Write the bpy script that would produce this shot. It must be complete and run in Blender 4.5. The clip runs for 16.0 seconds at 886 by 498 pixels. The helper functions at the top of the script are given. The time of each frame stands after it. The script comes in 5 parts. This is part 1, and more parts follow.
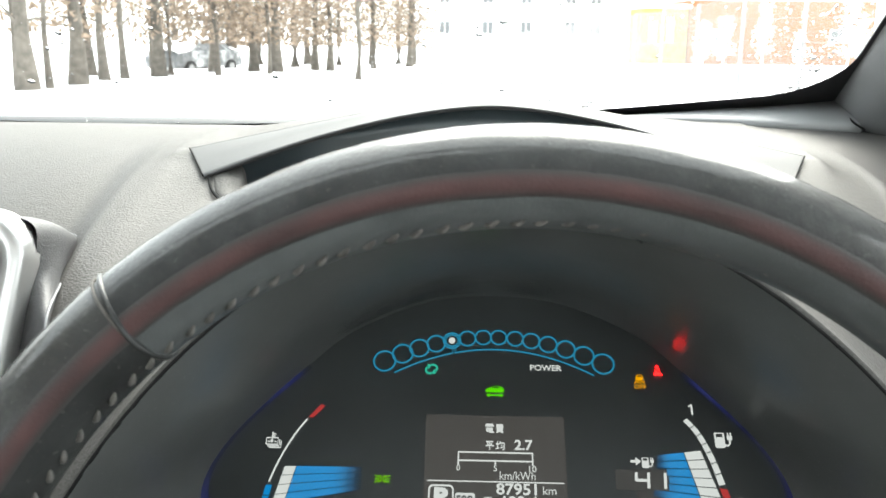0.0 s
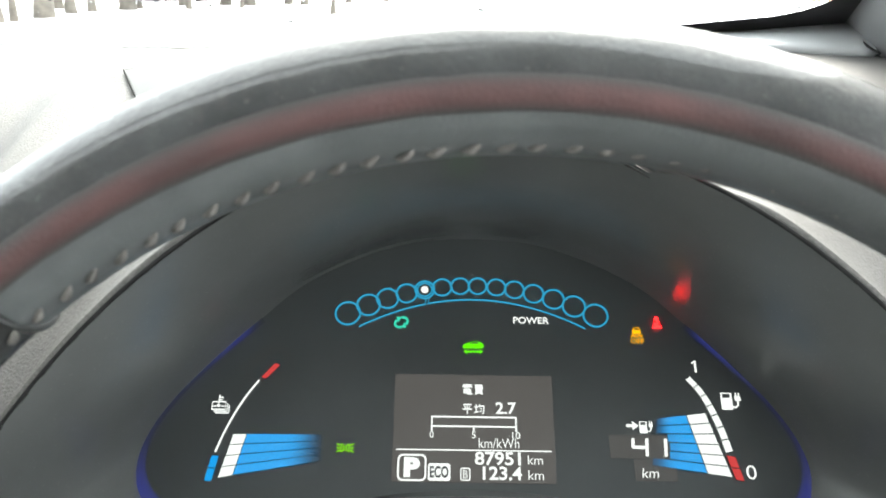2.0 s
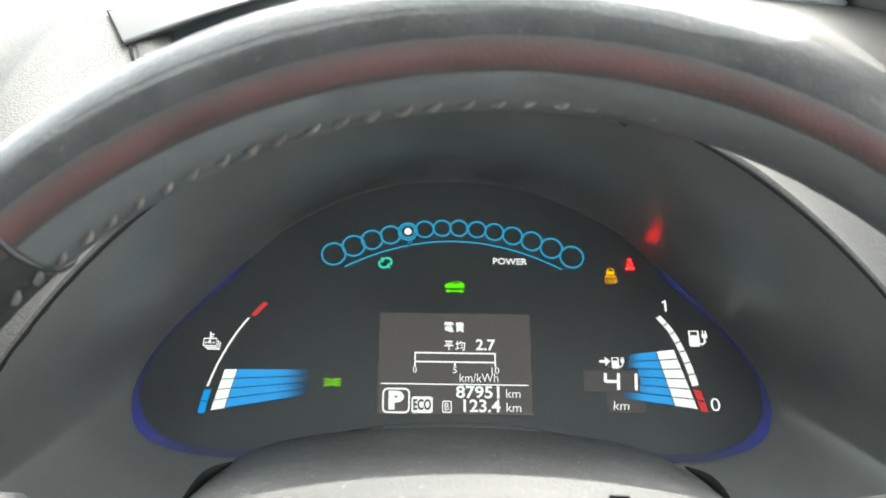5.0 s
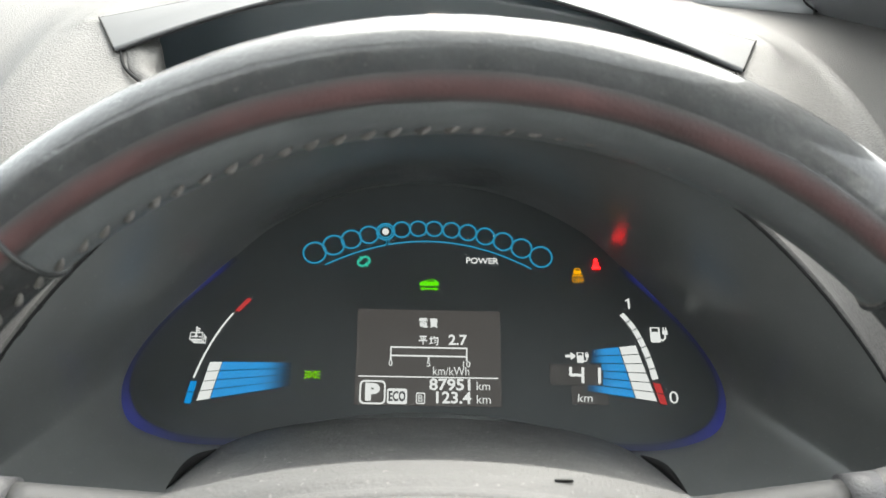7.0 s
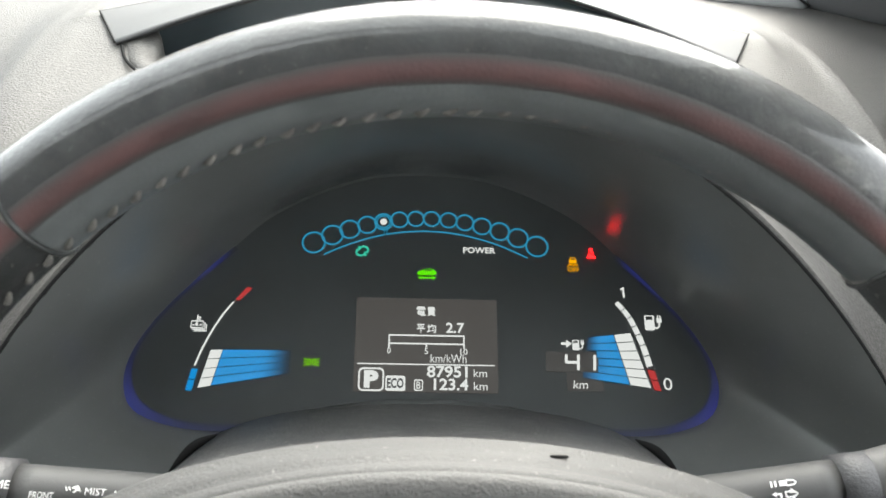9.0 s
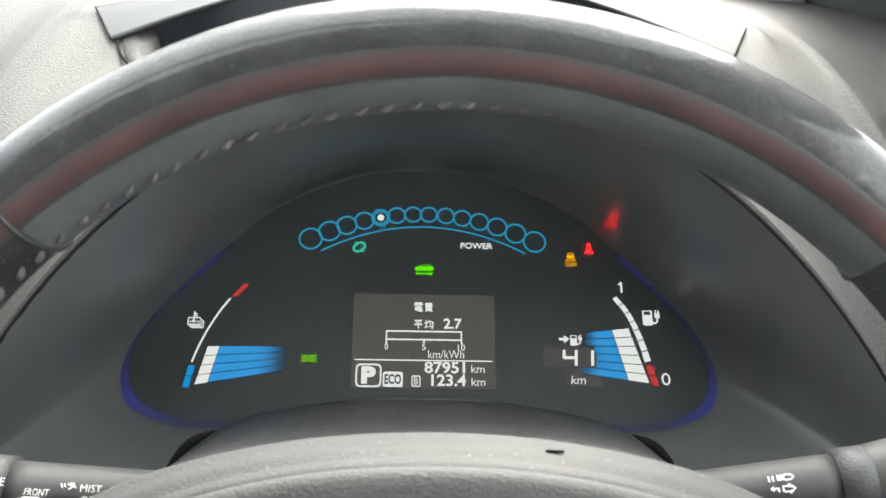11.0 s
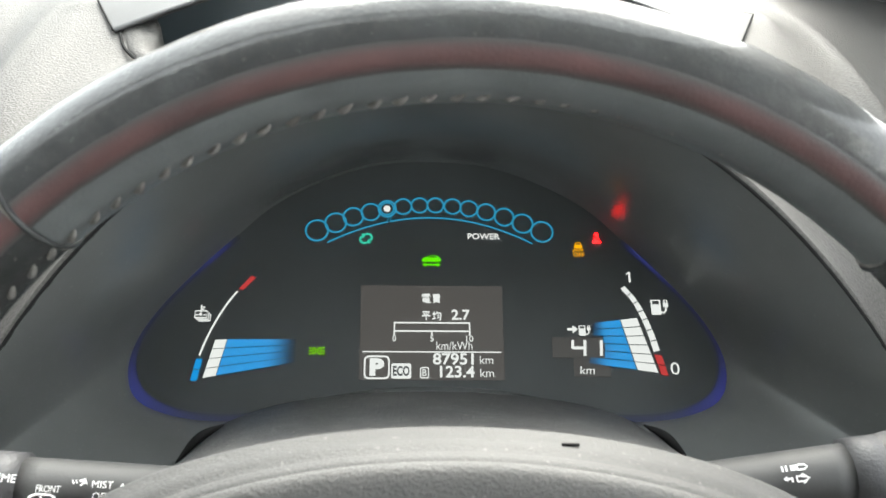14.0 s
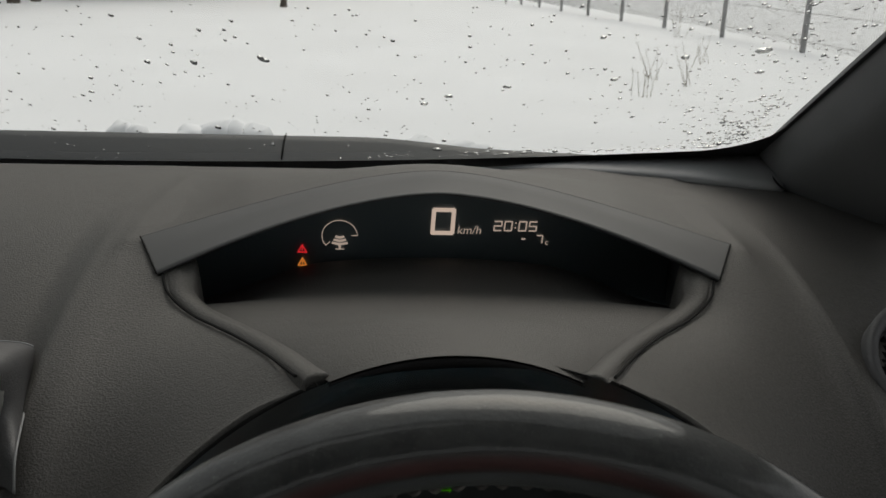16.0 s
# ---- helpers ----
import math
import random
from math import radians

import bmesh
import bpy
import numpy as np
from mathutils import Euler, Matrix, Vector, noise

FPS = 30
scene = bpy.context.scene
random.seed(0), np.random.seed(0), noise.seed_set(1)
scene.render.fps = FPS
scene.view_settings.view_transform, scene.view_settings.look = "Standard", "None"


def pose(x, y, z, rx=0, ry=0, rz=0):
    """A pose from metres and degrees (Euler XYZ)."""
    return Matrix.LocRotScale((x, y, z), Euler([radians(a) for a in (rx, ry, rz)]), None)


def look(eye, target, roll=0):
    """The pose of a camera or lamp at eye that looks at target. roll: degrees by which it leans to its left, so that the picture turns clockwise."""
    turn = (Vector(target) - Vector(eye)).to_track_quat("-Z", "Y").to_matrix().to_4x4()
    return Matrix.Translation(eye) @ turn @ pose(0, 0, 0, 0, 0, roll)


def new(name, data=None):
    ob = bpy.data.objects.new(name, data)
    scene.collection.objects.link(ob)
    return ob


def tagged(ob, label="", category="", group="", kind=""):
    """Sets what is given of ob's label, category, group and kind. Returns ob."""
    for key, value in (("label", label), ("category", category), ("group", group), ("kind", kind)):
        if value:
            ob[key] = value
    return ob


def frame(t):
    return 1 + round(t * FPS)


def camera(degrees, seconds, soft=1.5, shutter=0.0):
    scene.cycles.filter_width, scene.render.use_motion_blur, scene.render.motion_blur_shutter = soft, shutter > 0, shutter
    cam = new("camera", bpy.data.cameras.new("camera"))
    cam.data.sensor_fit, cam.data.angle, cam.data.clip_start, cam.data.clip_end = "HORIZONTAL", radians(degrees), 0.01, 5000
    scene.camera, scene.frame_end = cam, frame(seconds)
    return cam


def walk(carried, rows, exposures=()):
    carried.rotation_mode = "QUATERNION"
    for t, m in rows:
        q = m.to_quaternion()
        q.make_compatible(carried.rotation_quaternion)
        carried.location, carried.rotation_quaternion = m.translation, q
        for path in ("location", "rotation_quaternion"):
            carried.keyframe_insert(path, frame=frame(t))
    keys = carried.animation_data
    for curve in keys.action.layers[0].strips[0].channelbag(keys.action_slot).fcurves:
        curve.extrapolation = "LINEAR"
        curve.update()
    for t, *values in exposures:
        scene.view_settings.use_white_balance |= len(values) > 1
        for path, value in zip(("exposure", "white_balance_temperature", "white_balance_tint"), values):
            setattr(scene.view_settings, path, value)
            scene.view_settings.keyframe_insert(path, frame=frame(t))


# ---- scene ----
cam = camera(53.00, 16.0, soft=1.5, shutter=0.0)
# seconds, x, y, z, yaw, pitch, roll
ROWS = [
    (0.0, 0.0076, 0.0024, 1.2045, 1.60, -13.84, -0.55),
    (0.5, 0.0098, 0.0068, 1.1994, 1.17, -14.90, -0.59),
    (1.0, 0.0074, 0.0110, 1.2005, 0.90, -15.86, -0.64),
    (1.5, 0.0062, 0.0294, 1.1942, 0.58, -16.80, -0.74),
    (2.0, 0.0091, 0.0646, 1.1882, 0.16, -17.79, -0.84),
    (2.5, 0.0102, 0.0708, 1.1841, -0.26, -18.71, -0.94),
    (3.0, 0.0098, 0.0694, 1.1841, -0.58, -19.60, -1.12),
    (3.5, 0.0095, 0.0671, 1.1850, -0.82, -20.30, -1.25),
    (4.0, 0.0078, 0.0659, 1.1836, -1.09, -20.91, -1.37),
    (6.3, 0.0005, 0.0318, 1.2124, -1.74, -22.18, -2.19),
    (6.5, 0.0043, 0.0319, 1.2082, -1.77, -22.23, -2.25),
    (7.0, 0.0107, 0.0291, 1.2089, -1.86, -22.26, -2.29),
    (7.5, 0.0119, 0.0249, 1.2100, -1.97, -22.28, -2.30),
    (8.0, 0.0129, 0.0273, 1.2061, -2.08, -22.35, -2.31),
    (8.5, 0.0093, 0.0225, 1.2040, -2.12, -22.33, -2.34),
    (9.0, 0.0099, 0.0209, 1.2065, -2.11, -22.30, -2.32),
    (11.5, 0.0120, 0.0217, 1.2051, -2.14, -22.56, -2.00),
    (12.0, 0.0109, 0.0228, 1.2040, -2.16, -22.65, -1.89),
    (12.5, 0.0102, 0.0270, 1.2010, -2.26, -22.79, -1.88),
    (13.0, 0.0053, 0.0248, 1.2019, -2.22, -23.00, -1.79),
    (13.5, 0.0061, 0.0249, 1.2027, -2.29, -23.14, -1.75),
    (14.0, 0.0078, 0.0245, 1.2058, -2.36, -23.25, -1.68),
    (14.5, 0.0090, 0.0260, 1.2076, -2.36, -23.36, -1.66),
    (15.0, 0.0044, 0.0221, 1.2223, -2.45, -23.10, -1.69),
    (15.2, 0.0014, 0.0140, 1.2473, -2.60, -22.53, -1.81),
    (15.3, -0.0020, 0.0128, 1.2640, -2.79, -22.11, -1.87),
    (15.5, -0.0043, 0.0106, 1.2865, -2.77, -20.86, -1.83),
    (15.7, -0.0083, 0.0086, 1.2898, -2.95, -19.83, -1.90),
    (16.0, -0.0067, 0.0083, 1.3105, -2.84, -18.34, -1.72),
]
cam.data.dof.use_dof = True
cam.data.dof.focus_distance = 0.58
cam.data.dof.aperture_fstop = 28.0
EXPOSURES = [(0.0, 2.9, 6500, 4), (1.0, 3.1, 6500, 4), (2.0, 3.55, 6500, 5), (3.0, 3.66, 6500, 5), (4.2, 3.6, 6500, 5), (6.3, 3.15, 6520, 6), (7.5, 3.07, 6550, 7), (9.2, 3.07, 6550, 7), (11.5, 3.11, 6550, 6), (12.5, 3.22, 6550, 6), (14.9, 3.22, 6520, 6), (15.2, 3.0, 6520, 6), (15.5, 1.8, 6550, 6), (15.7, 1.2, 6600, 6), (16.0, -0.05, 6750, 8)]
walk(cam, [(t, pose(x, y, z, 90 + pitch, roll, yaw)) for t, x, y, z, yaw, pitch, roll in ROWS], EXPOSURES)

# ---------------------------------------------------------------- light: an overcast winter day
world = bpy.data.worlds.new("winter_sky")
scene.world = world
world.use_nodes = True
wn = world.node_tree
wn.nodes.clear()
w_out = wn.nodes.new("ShaderNodeOutputWorld")
w_bg = wn.nodes.new("ShaderNodeBackground")
w_sky = wn.nodes.new("ShaderNodeTexSky")
w_sky.sky_type = "NISHITA"
w_sky.sun_disc = False
w_sky.sun_elevation = radians(48.2)
w_sky.sun_rotation = radians(14.9)
w_sky.dust_density = 6.0
w_mix = wn.nodes.new("ShaderNodeMix")
w_mix.data_type = "RGBA"
w_mix.inputs[0].default_value = 0.75
w_mix.inputs[7].default_value = (7.0, 7.1, 7.2, 1)
wn.links.new(w_sky.outputs[0], w_mix.inputs[6])
wn.links.new(w_mix.outputs[2], w_bg.inputs[0])
w_bg.inputs[1].default_value = 0.102
wn.links.new(w_bg.outputs[0], w_out.inputs[0])
sun = new("sun", bpy.data.lights.new("sun", "SUN"))
sun.data.energy = 1.3
sun.data.angle = radians(50)
sun.data.color = (1.0, 0.97, 0.93)
sun.matrix_world = look((1.6, 6.0, 7.0), (0, 0, 0))

# ---------------------------------------------------------------- materials


def material(name, color, rough=0.6, metal=0.0, grain=0.0, grain_scale=900.0, vary=0.0, vary_scale=14.0, dust=0.0, dust_color=(0.5, 0.48, 0.45), spec=0.5, detail=4.0, wear=0.0, wear_color=(0.3, 0.29, 0.27), wear_scale=40.0, fleck=0.0, relief=0.0015, coat=0.0, worn=False):
    """A surface with two scales of variation: soft patches of tone and fine grain in relief, with specks of dust if wanted."""
    m = bpy.data.materials.new(name)
    m.use_nodes = True
    n, l = m.node_tree.nodes, m.node_tree.links
    b = n["Principled BSDF"]
    b.inputs["Base Color"].default_value = (*color, 1)
    b.inputs["Roughness"].default_value = rough
    b.inputs["Metallic"].default_value = metal
    b.inputs["Specular IOR Level"].default_value = spec
    tc = n.new("ShaderNodeTexCoord")
    color_socket = None
    if vary:
        t = n.new("ShaderNodeTexNoise")
        t.inputs["Scale"].default_value = vary_scale
        t.inputs["Detail"].default_value = 6.0
        l.new(tc.outputs["Object"], t.inputs["Vector"])
        r = n.new("ShaderNodeValToRGB")
        r.color_ramp.elements[0].position, r.color_ramp.elements[1].position = 0.3, 0.72
        r.color_ramp.elements[0].color = (*[c * (1 - vary) for c in color], 1)
        r.color_ramp.elements[1].color = (*[min(1, c * (1 + vary)) for c in color], 1)
        l.new(t.outputs["Fac"], r.inputs["Fac"])
        color_socket = r.outputs["Color"]
        rr = n.new("ShaderNodeMapRange")
        rr.inputs["To Min"].default_value, rr.inputs["To Max"].default_value = max(0.02, rough - 0.1), min(1, rough + 0.1)
        l.new(t.outputs["Fac"], rr.inputs["Value"])
        l.new(rr.outputs["Result"], b.inputs["Roughness"])
    if dust:
        t = n.new("ShaderNodeTexNoise")
        t.inputs["Scale"].default_value = 620.0
        t.inputs["Detail"].default_value = 2.0
        l.new(tc.outputs["Object"], t.inputs["Vector"])
        r = n.new("ShaderNodeMapRange")
        r.inputs["From Min"].default_value, r.inputs["From Max"].default_value = 0.66, 0.74
        r.inputs["To Max"].default_value = dust
        l.new(t.outputs["Fac"], r.inputs["Value"])
        mx = n.new("ShaderNodeMix")
        mx.data_type = "RGBA"
        mx.inputs[6].default_value = (*color, 1)
        mx.inputs[7].default_value = (*dust_color, 1)
        l.new(r.outputs["Result"], mx.inputs[0])
        if color_socket:
            l.new(color_socket, mx.inputs[6])
        color_socket = mx.outputs[2]
    if wear:
        t = n.new("ShaderNodeTexNoise")
        t.inputs["Scale"].default_value = wear_scale
        t.inputs["Detail"].default_value = 9.0
        t.inputs["Roughness"].default_value = 0.72
        l.new(tc.outputs["Object"], t.inputs["Vector"])
        r = n.new("ShaderNodeMapRange")
        r.inputs["From Min"].default_value, r.inputs["From Max"].default_value = 0.48, 0.66
        r.inputs["To Max"].default_value = wear
        l.new(t.outputs["Fac"], r.inputs["Value"])
        mx = n.new("ShaderNodeMix")
        mx.data_type = "RGBA"
        mx.inputs[6].default_value = (*color, 1)
        mx.inputs[7].default_value = (*wear_color, 1)
        l.new(r.outputs["Result"], mx.inputs[0])
        # scaled by the mesh's amounts, which on the rim also hold a painted reflection
        if worn:
            at = n.new("ShaderNodeAttribute")
            at.attribute_name = "amount"
            mu = n.new("ShaderNodeMath")
            mu.operation = "MULTIPLY"
            ad = n.new("ShaderNodeMath")
            ad.inputs[1].default_value = 0.3
            l.new(r.outputs["Result"], ad.inputs[0])
            l.new(ad.outputs[0], mu.inputs[0])
            l.new(at.outputs["Fac"], mu.inputs[1])
            l.new(mu.outputs[0], mx.inputs[0])
        if color_socket:
            l.new(color_socket, mx.inputs[6])
        color_socket = mx.outputs[2]
    if coat:
        b.inputs["Coat Weight"].default_value = coat
        b.inputs["Coat Roughness"].default_value = 0.2
    if grain:
        t = n.new("ShaderNodeTexNoise")
        t.inputs["Scale"].default_value = grain_scale
        t.inputs["Detail"].default_value = detail
        l.new(tc.outputs["Object"], t.inputs["Vector"])
        if fleck:
            r = n.new("ShaderNodeMapRange")
            r.inputs["From Min"].default_value, r.inputs["From Max"].default_value = 0.3, 0.7
            r.inputs["To Min"].default_value, r.inputs["To Max"].default_value = 1 - fleck, 1 + fleck
            l.new(t.outputs["Fac"], r.inputs["Value"])
            mx = n.new("ShaderNodeMix")
            mx.data_type = "RGBA"
            mx.blend_type = "MULTIPLY"
            mx.inputs[0].default_value = 1.0
            mx.inputs[6].default_value = (*color, 1)
            if color_socket:
                l.new(color_socket, mx.inputs[6])
            l.new(r.outputs["Result"], mx.inputs[7])
            color_socket = mx.outputs[2]
        bp = n.new("ShaderNodeBump")
        bp.inputs["Strength"].default_value = grain
        bp.inputs["Distance"].default_value = relief
        l.new(t.outputs["Fac"], bp.inputs["Height"])
        l.new(bp.outputs["Normal"], b.inputs["Normal"])
    if color_socket:
        l.new(color_socket, b.inputs["Base Color"])
    return m


def glow(name, color, strength):
    m = bpy.data.materials.new(name)
    m.use_nodes = True
    b = m.node_tree.nodes["Principled BSDF"]
    b.inputs["Base Color"].default_value = (0.01, 0.01, 0.01, 1)
    b.inputs["Emission Color"].default_value = (*color, 1)
    b.inputs["Emission Strength"].default_value = strength
    b.inputs["Roughness"].default_value = 0.6
    b.inputs["Specular IOR Level"].default_value = 0.0
    return m


def fading_glow(name, color, strength, base):
    """Light from a guide that fades by the mesh's own "amount" values."""
    m = glow(name, color, strength)
    n, l = m.node_tree.nodes, m.node_tree.links
    b = n["Principled BSDF"]
    b.inputs["Base Color"].default_value = (*base, 1)
    at = n.new("ShaderNodeAttribute")
    at.attribute_name = "amount"
    mu = n.new("ShaderNodeMath")
    mu.operation = "MULTIPLY"
    mu.inputs[1].default_value = strength
    l.new(at.outputs["Fac"], mu.inputs[0])
    l.new(mu.outputs[0], b.inputs["Emission Strength"])
    return m


def clear_glass(name, gloss=1.0):
    m = bpy.data.materials.new(name)
    m.use_nodes = True
    n, l = m.node_tree.nodes, m.node_tree.links
    n.clear()
    o = n.new("ShaderNodeOutputMaterial")
    mx = n.new("ShaderNodeMixShader")
    tr = n.new("ShaderNodeBsdfTransparent")
    gl = n.new("ShaderNodeBsdfGlossy")
    fr = n.new("ShaderNodeFresnel")
    fr.inputs["IOR"].default_value = 1.45
    gl.inputs["Roughness"].default_value = 0.02
    tr.inputs["Color"].default_value = (0.93, 0.95, 0.94, 1)
    mu = n.new("ShaderNodeMath")
    mu.operation = "MULTIPLY"
    mu.inputs[1].default_value = gloss
    l.new(fr.outputs[0], mu.inputs[0])
    l.new(mu.outputs[0], mx.inputs[0])
    l.new(tr.outputs[0], mx.inputs[1])
    l.new(gl.outputs[0], mx.inputs[2])
    l.new(mx.outputs[0], o.inputs[0])
    return m


DASH = material("dash_plastic", (0.0615, 0.0595, 0.056), 0.55, spec=0.25, grain=0.6, grain_scale=850, relief=0.0008, vary=0.1, vary_scale=9, dust=0.06, fleck=0.22, detail=2.0)
DASH_DARK = material("dash_plastic_dark", (0.05, 0.05, 0.052), 0.55, grain=0.3, grain_scale=800, vary=0.12)
TRIM = material("visor_trim", (0.054, 0.0555, 0.057), 0.6, spec=0.3, grain=0.08, grain_scale=1100, vary=0.06)
CORNER = material("corner_trim", (0.185, 0.189, 0.193), 0.6, grain=0.1, grain_scale=1100, vary=0.08)
FUNNEL = material("binnacle_plastic", (0.104, 0.108, 0.106), 0.22, spec=0.25, grain=0.05, grain_scale=1200, vary=0.12, dust=0.04)
COVER = material("column_cover_plastic", (0.038, 0.038, 0.037), 0.6, grain=0.7, grain_scale=700, vary=0.15, dust=0.5, fleck=0.15, wear=0.22, wear_color=(0.15, 0.147, 0.14), wear_scale=120)
SHROUD = material("shroud_plastic", (0.044, 0.044, 0.043), 0.62, grain=0.3, grain_scale=900, vary=0.1, dust=0.15)
HUB = material("airbag_plastic", (0.061, 0.061, 0.0592), 0.62, fleck=0.1, grain=0.4, grain_scale=900, vary=0.08, dust=0.1)
LEATHER = material("rim_leather", (0.025, 0.0275, 0.0285), 0.5, spec=0.15, grain=0.2, grain_scale=650, vary=0.4, vary_scale=70, dust=0.14, dust_color=(0.2, 0.2, 0.19), wear=0.55, wear_color=(0.17, 0.168, 0.157), wear_scale=220, coat=0.6, worn=True)
LEATHER.node_tree.nodes["Principled BSDF"].inputs["Coat Roughness"].default_value = 0.1
# the rim's leather again, with light on its inner side put into the colour
LEATHER_LIT = material("lit_inner_leather", (0.08, 0.087, 0.088), 0.5, spec=0.2, grain=0.15, grain_scale=900, vary=0.15, vary_scale=60, coat=0.2)
RED_LEATHER = material("red_leather", (0.053, 0.0215, 0.0205), 0.5, grain=0.15, grain_scale=900, vary=0.35, vary_scale=50)
# its red fades towards its edges, down to the black leather
rn, rl = RED_LEATHER.node_tree.nodes, RED_LEATHER.node_tree.links
rb = rn["Principled BSDF"]
r_at = rn.new("ShaderNodeAttribute")
r_at.attribute_name = "amount"
r_mx = rn.new("ShaderNodeMix")
r_mx.data_type = "RGBA"
r_mx.inputs[6].default_value = (0.03, 0.032, 0.032, 1)
rl.new(r_at.outputs["Fac"], r_mx.inputs[0])
rl.new(rb.inputs["Base Color"].links[0].from_socket, r_mx.inputs[7])
rl.new(r_mx.outputs[2], rb.inputs["Base Color"])
THREAD = material("stitch_thread", (0.11, 0.105, 0.097), 0.8, grain=0.4, grain_scale=2500, vary=0.3, vary_scale=300)
BLACK = material("black_plastic", (0.012, 0.012, 0.013), 0.5, vary=0.2)
GAP = material("panel_gap", (0.008, 0.008, 0.008), 0.9, spec=0.2)
LENS = material("meter_face", (0.048, 0.053, 0.053), 0.5, vary=0.12, spec=0.15)
LENS_DARK = material("display_glass", (0.092, 0.118, 0.13), 0.25, spec=0.9)
CHEEK = material("display_cheek_plastic", (0.12, 0.125, 0.128), 0.6, grain=0.1, grain_scale=900, vary=0.1)
SILVER = material("silver_paint", (0.55, 0.55, 0.54), 0.3, metal=0.85, vary=0.08)
SCREEN_OFF = material("screen_glass", (0.006, 0.006, 0.008), 0.06)
PILLAR = material("pillar_plastic", (0.13, 0.133, 0.137), 0.6, grain=0.25, grain_scale=800, vary=0.12)
# roof lining and doors are out of view, kept pale to bounce light
LINING = material("roof_fabric", (0.58, 0.575, 0.56), 0.95, grain=0.4, grain_scale=600, vary=0.06)
DOOR = material("door_plastic", (0.24, 0.238, 0.232), 0.6, vary=0.1)
STALK = material("stalk_plastic", (0.048, 0.048, 0.047), 0.6, grain=0.08, grain_scale=900, vary=0.1)
PRINT = material("white_print", (0.75, 0.75, 0.73), 0.6, vary=0.08, vary_scale=400)
COWL = material("cowl_plastic", (0.03, 0.033, 0.036), 0.6, grain=0.3, grain_scale=500, vary=0.2)
GLASS = clear_glass("windshield_glass", 0.6)
SNOW = material("snow", (0.82, 0.83, 0.85), 0.9, grain=1.0, grain_scale=3.0, vary=0.05, vary_scale=0.6)
BARK = material("bark", (0.105, 0.092, 0.077), 0.95, grain=1.0, grain_scale=30, vary=0.4, vary_scale=6)
LEAF = material("dry_leaves", (0.2, 0.15, 0.11), 0.9, vary=0.4, vary_scale=3)
STEEL = material("fence_steel", (0.3, 0.3, 0.3), 0.6, metal=0.3, vary=0.25, vary_scale=12)
YELLOW = material("yellow_cladding", (0.34, 0.26, 0.09), 0.7, vary=0.1, vary_scale=2)
ORANGE = material("orange_cladding", (0.28, 0.125, 0.055), 0.7, vary=0.15, vary_scale=2)
WHITEWALL = material("white_wall", (0.72, 0.72, 0.7), 0.85, vary=0.06, vary_scale=2)
PANE = material("window_pane", (0.13, 0.135, 0.14), 0.25)
FROSTED = material("frosted_car_paint", (0.14, 0.145, 0.15), 0.6, vary=0.4, vary_scale=3, wear=0.7, wear_color=(0.75, 0.76, 0.78), wear_scale=2)
CARPAINT = material("grey_car_paint", (0.06, 0.065, 0.07), 0.3, vary=0.1)
RUBBER = material("tyre_rubber", (0.02, 0.02, 0.02), 0.8, vary=0.2)
RIME = material("hoar_frost", (0.78, 0.79, 0.8), 0.9, vary=0.06, vary_scale=2)
WEED = material("dry_weeds", (0.24, 0.22, 0.18), 0.9, vary=0.3)
DROP = material("water_drops", (1, 1, 1), 0.0)
DROP.node_tree.nodes["Principled BSDF"].inputs["Transmission Weight"].default_value = 1.0
DROP.node_tree.nodes["Principled BSDF"].inputs["IOR"].default_value = 1.33

G_BLUE = glow("blue_segments", (0.035, 0.36, 0.6), 0.085)
G_SKY = glow("sky_blue_bars", (0.008, 0.3, 0.74), 0.1)
G_WHITE = glow("white_segments", (0.9, 0.92, 0.9), 0.1)
G_TEAL = glow("teal_lamp", (0.05, 0.62, 0.42), 0.1)
G_GREEN = glow("green_lamp", (0.13, 0.85, 0.0), 0.11)
G_YELLOWGREEN = glow("yellow_green_lamp", (0.28, 0.85, 0.0), 0.11)
G_AMBER = glow("amber_lamp", (1.0, 0.42, 0.0), 0.13)
G_RED = glow("red_lamp", (1.0, 0.003, 0.004), 2.0)
G_REDBAR = glow("red_bar", (0.8, 0.07, 0.07), 0.07)
G_LCD = glow("lcd_backlight", (0.095, 0.083, 0.075), 0.065)
G_LCD.node_tree.nodes["Principled BSDF"].inputs["Base Color"].default_value = (0.048, 0.05, 0.049, 1)
G_RANGE = glow("range_backlight", (0.095, 0.085, 0.078), 0.045)
G_RANGE.node_tree.nodes["Principled BSDF"].inputs["Base Color"].default_value = (0.048, 0.05, 0.049, 1)
G_PIPE = fading_glow("blue_light_pipe", (0.014, 0.02, 0.32), 0.048, (0.048, 0.053, 0.053))
G_SKY_FADE = fading_glow("fading_blue_bars", (0.008, 0.3, 0.74), 0.1, (0.048, 0.053, 0.053))
G_DIGIT = glow("speed_segments", (1.0, 0.78, 0.66), 0.5)
G_DIGIT_DIM = glow("clock_segments", (1.0, 0.8, 0.68), 0.34)
G_RED_UP = glow("red_triangle", (1.0, 0.03, 0.04), 0.55)
G_AMBER_UP = glow("amber_triangle", (1.0, 0.3, 0.05), 0.55)

# ---------------------------------------------------------------- mesh helpers


def mesh_object(name, verts, faces, mat, parent=None, label="", smooth=True):
    me = bpy.data.meshes.new(name)
    me.from_pydata([tuple(v) for v in verts], [], [tuple(f) for f in faces])
    me.materials.append(mat)
    if smooth:
        me.polygons.foreach_set("use_smooth", [True] * len(me.polygons))
    me.update()
    ob = new(name, me)
    if parent:
        ob.parent = parent
    if label:
        tagged(ob, label)
    return ob


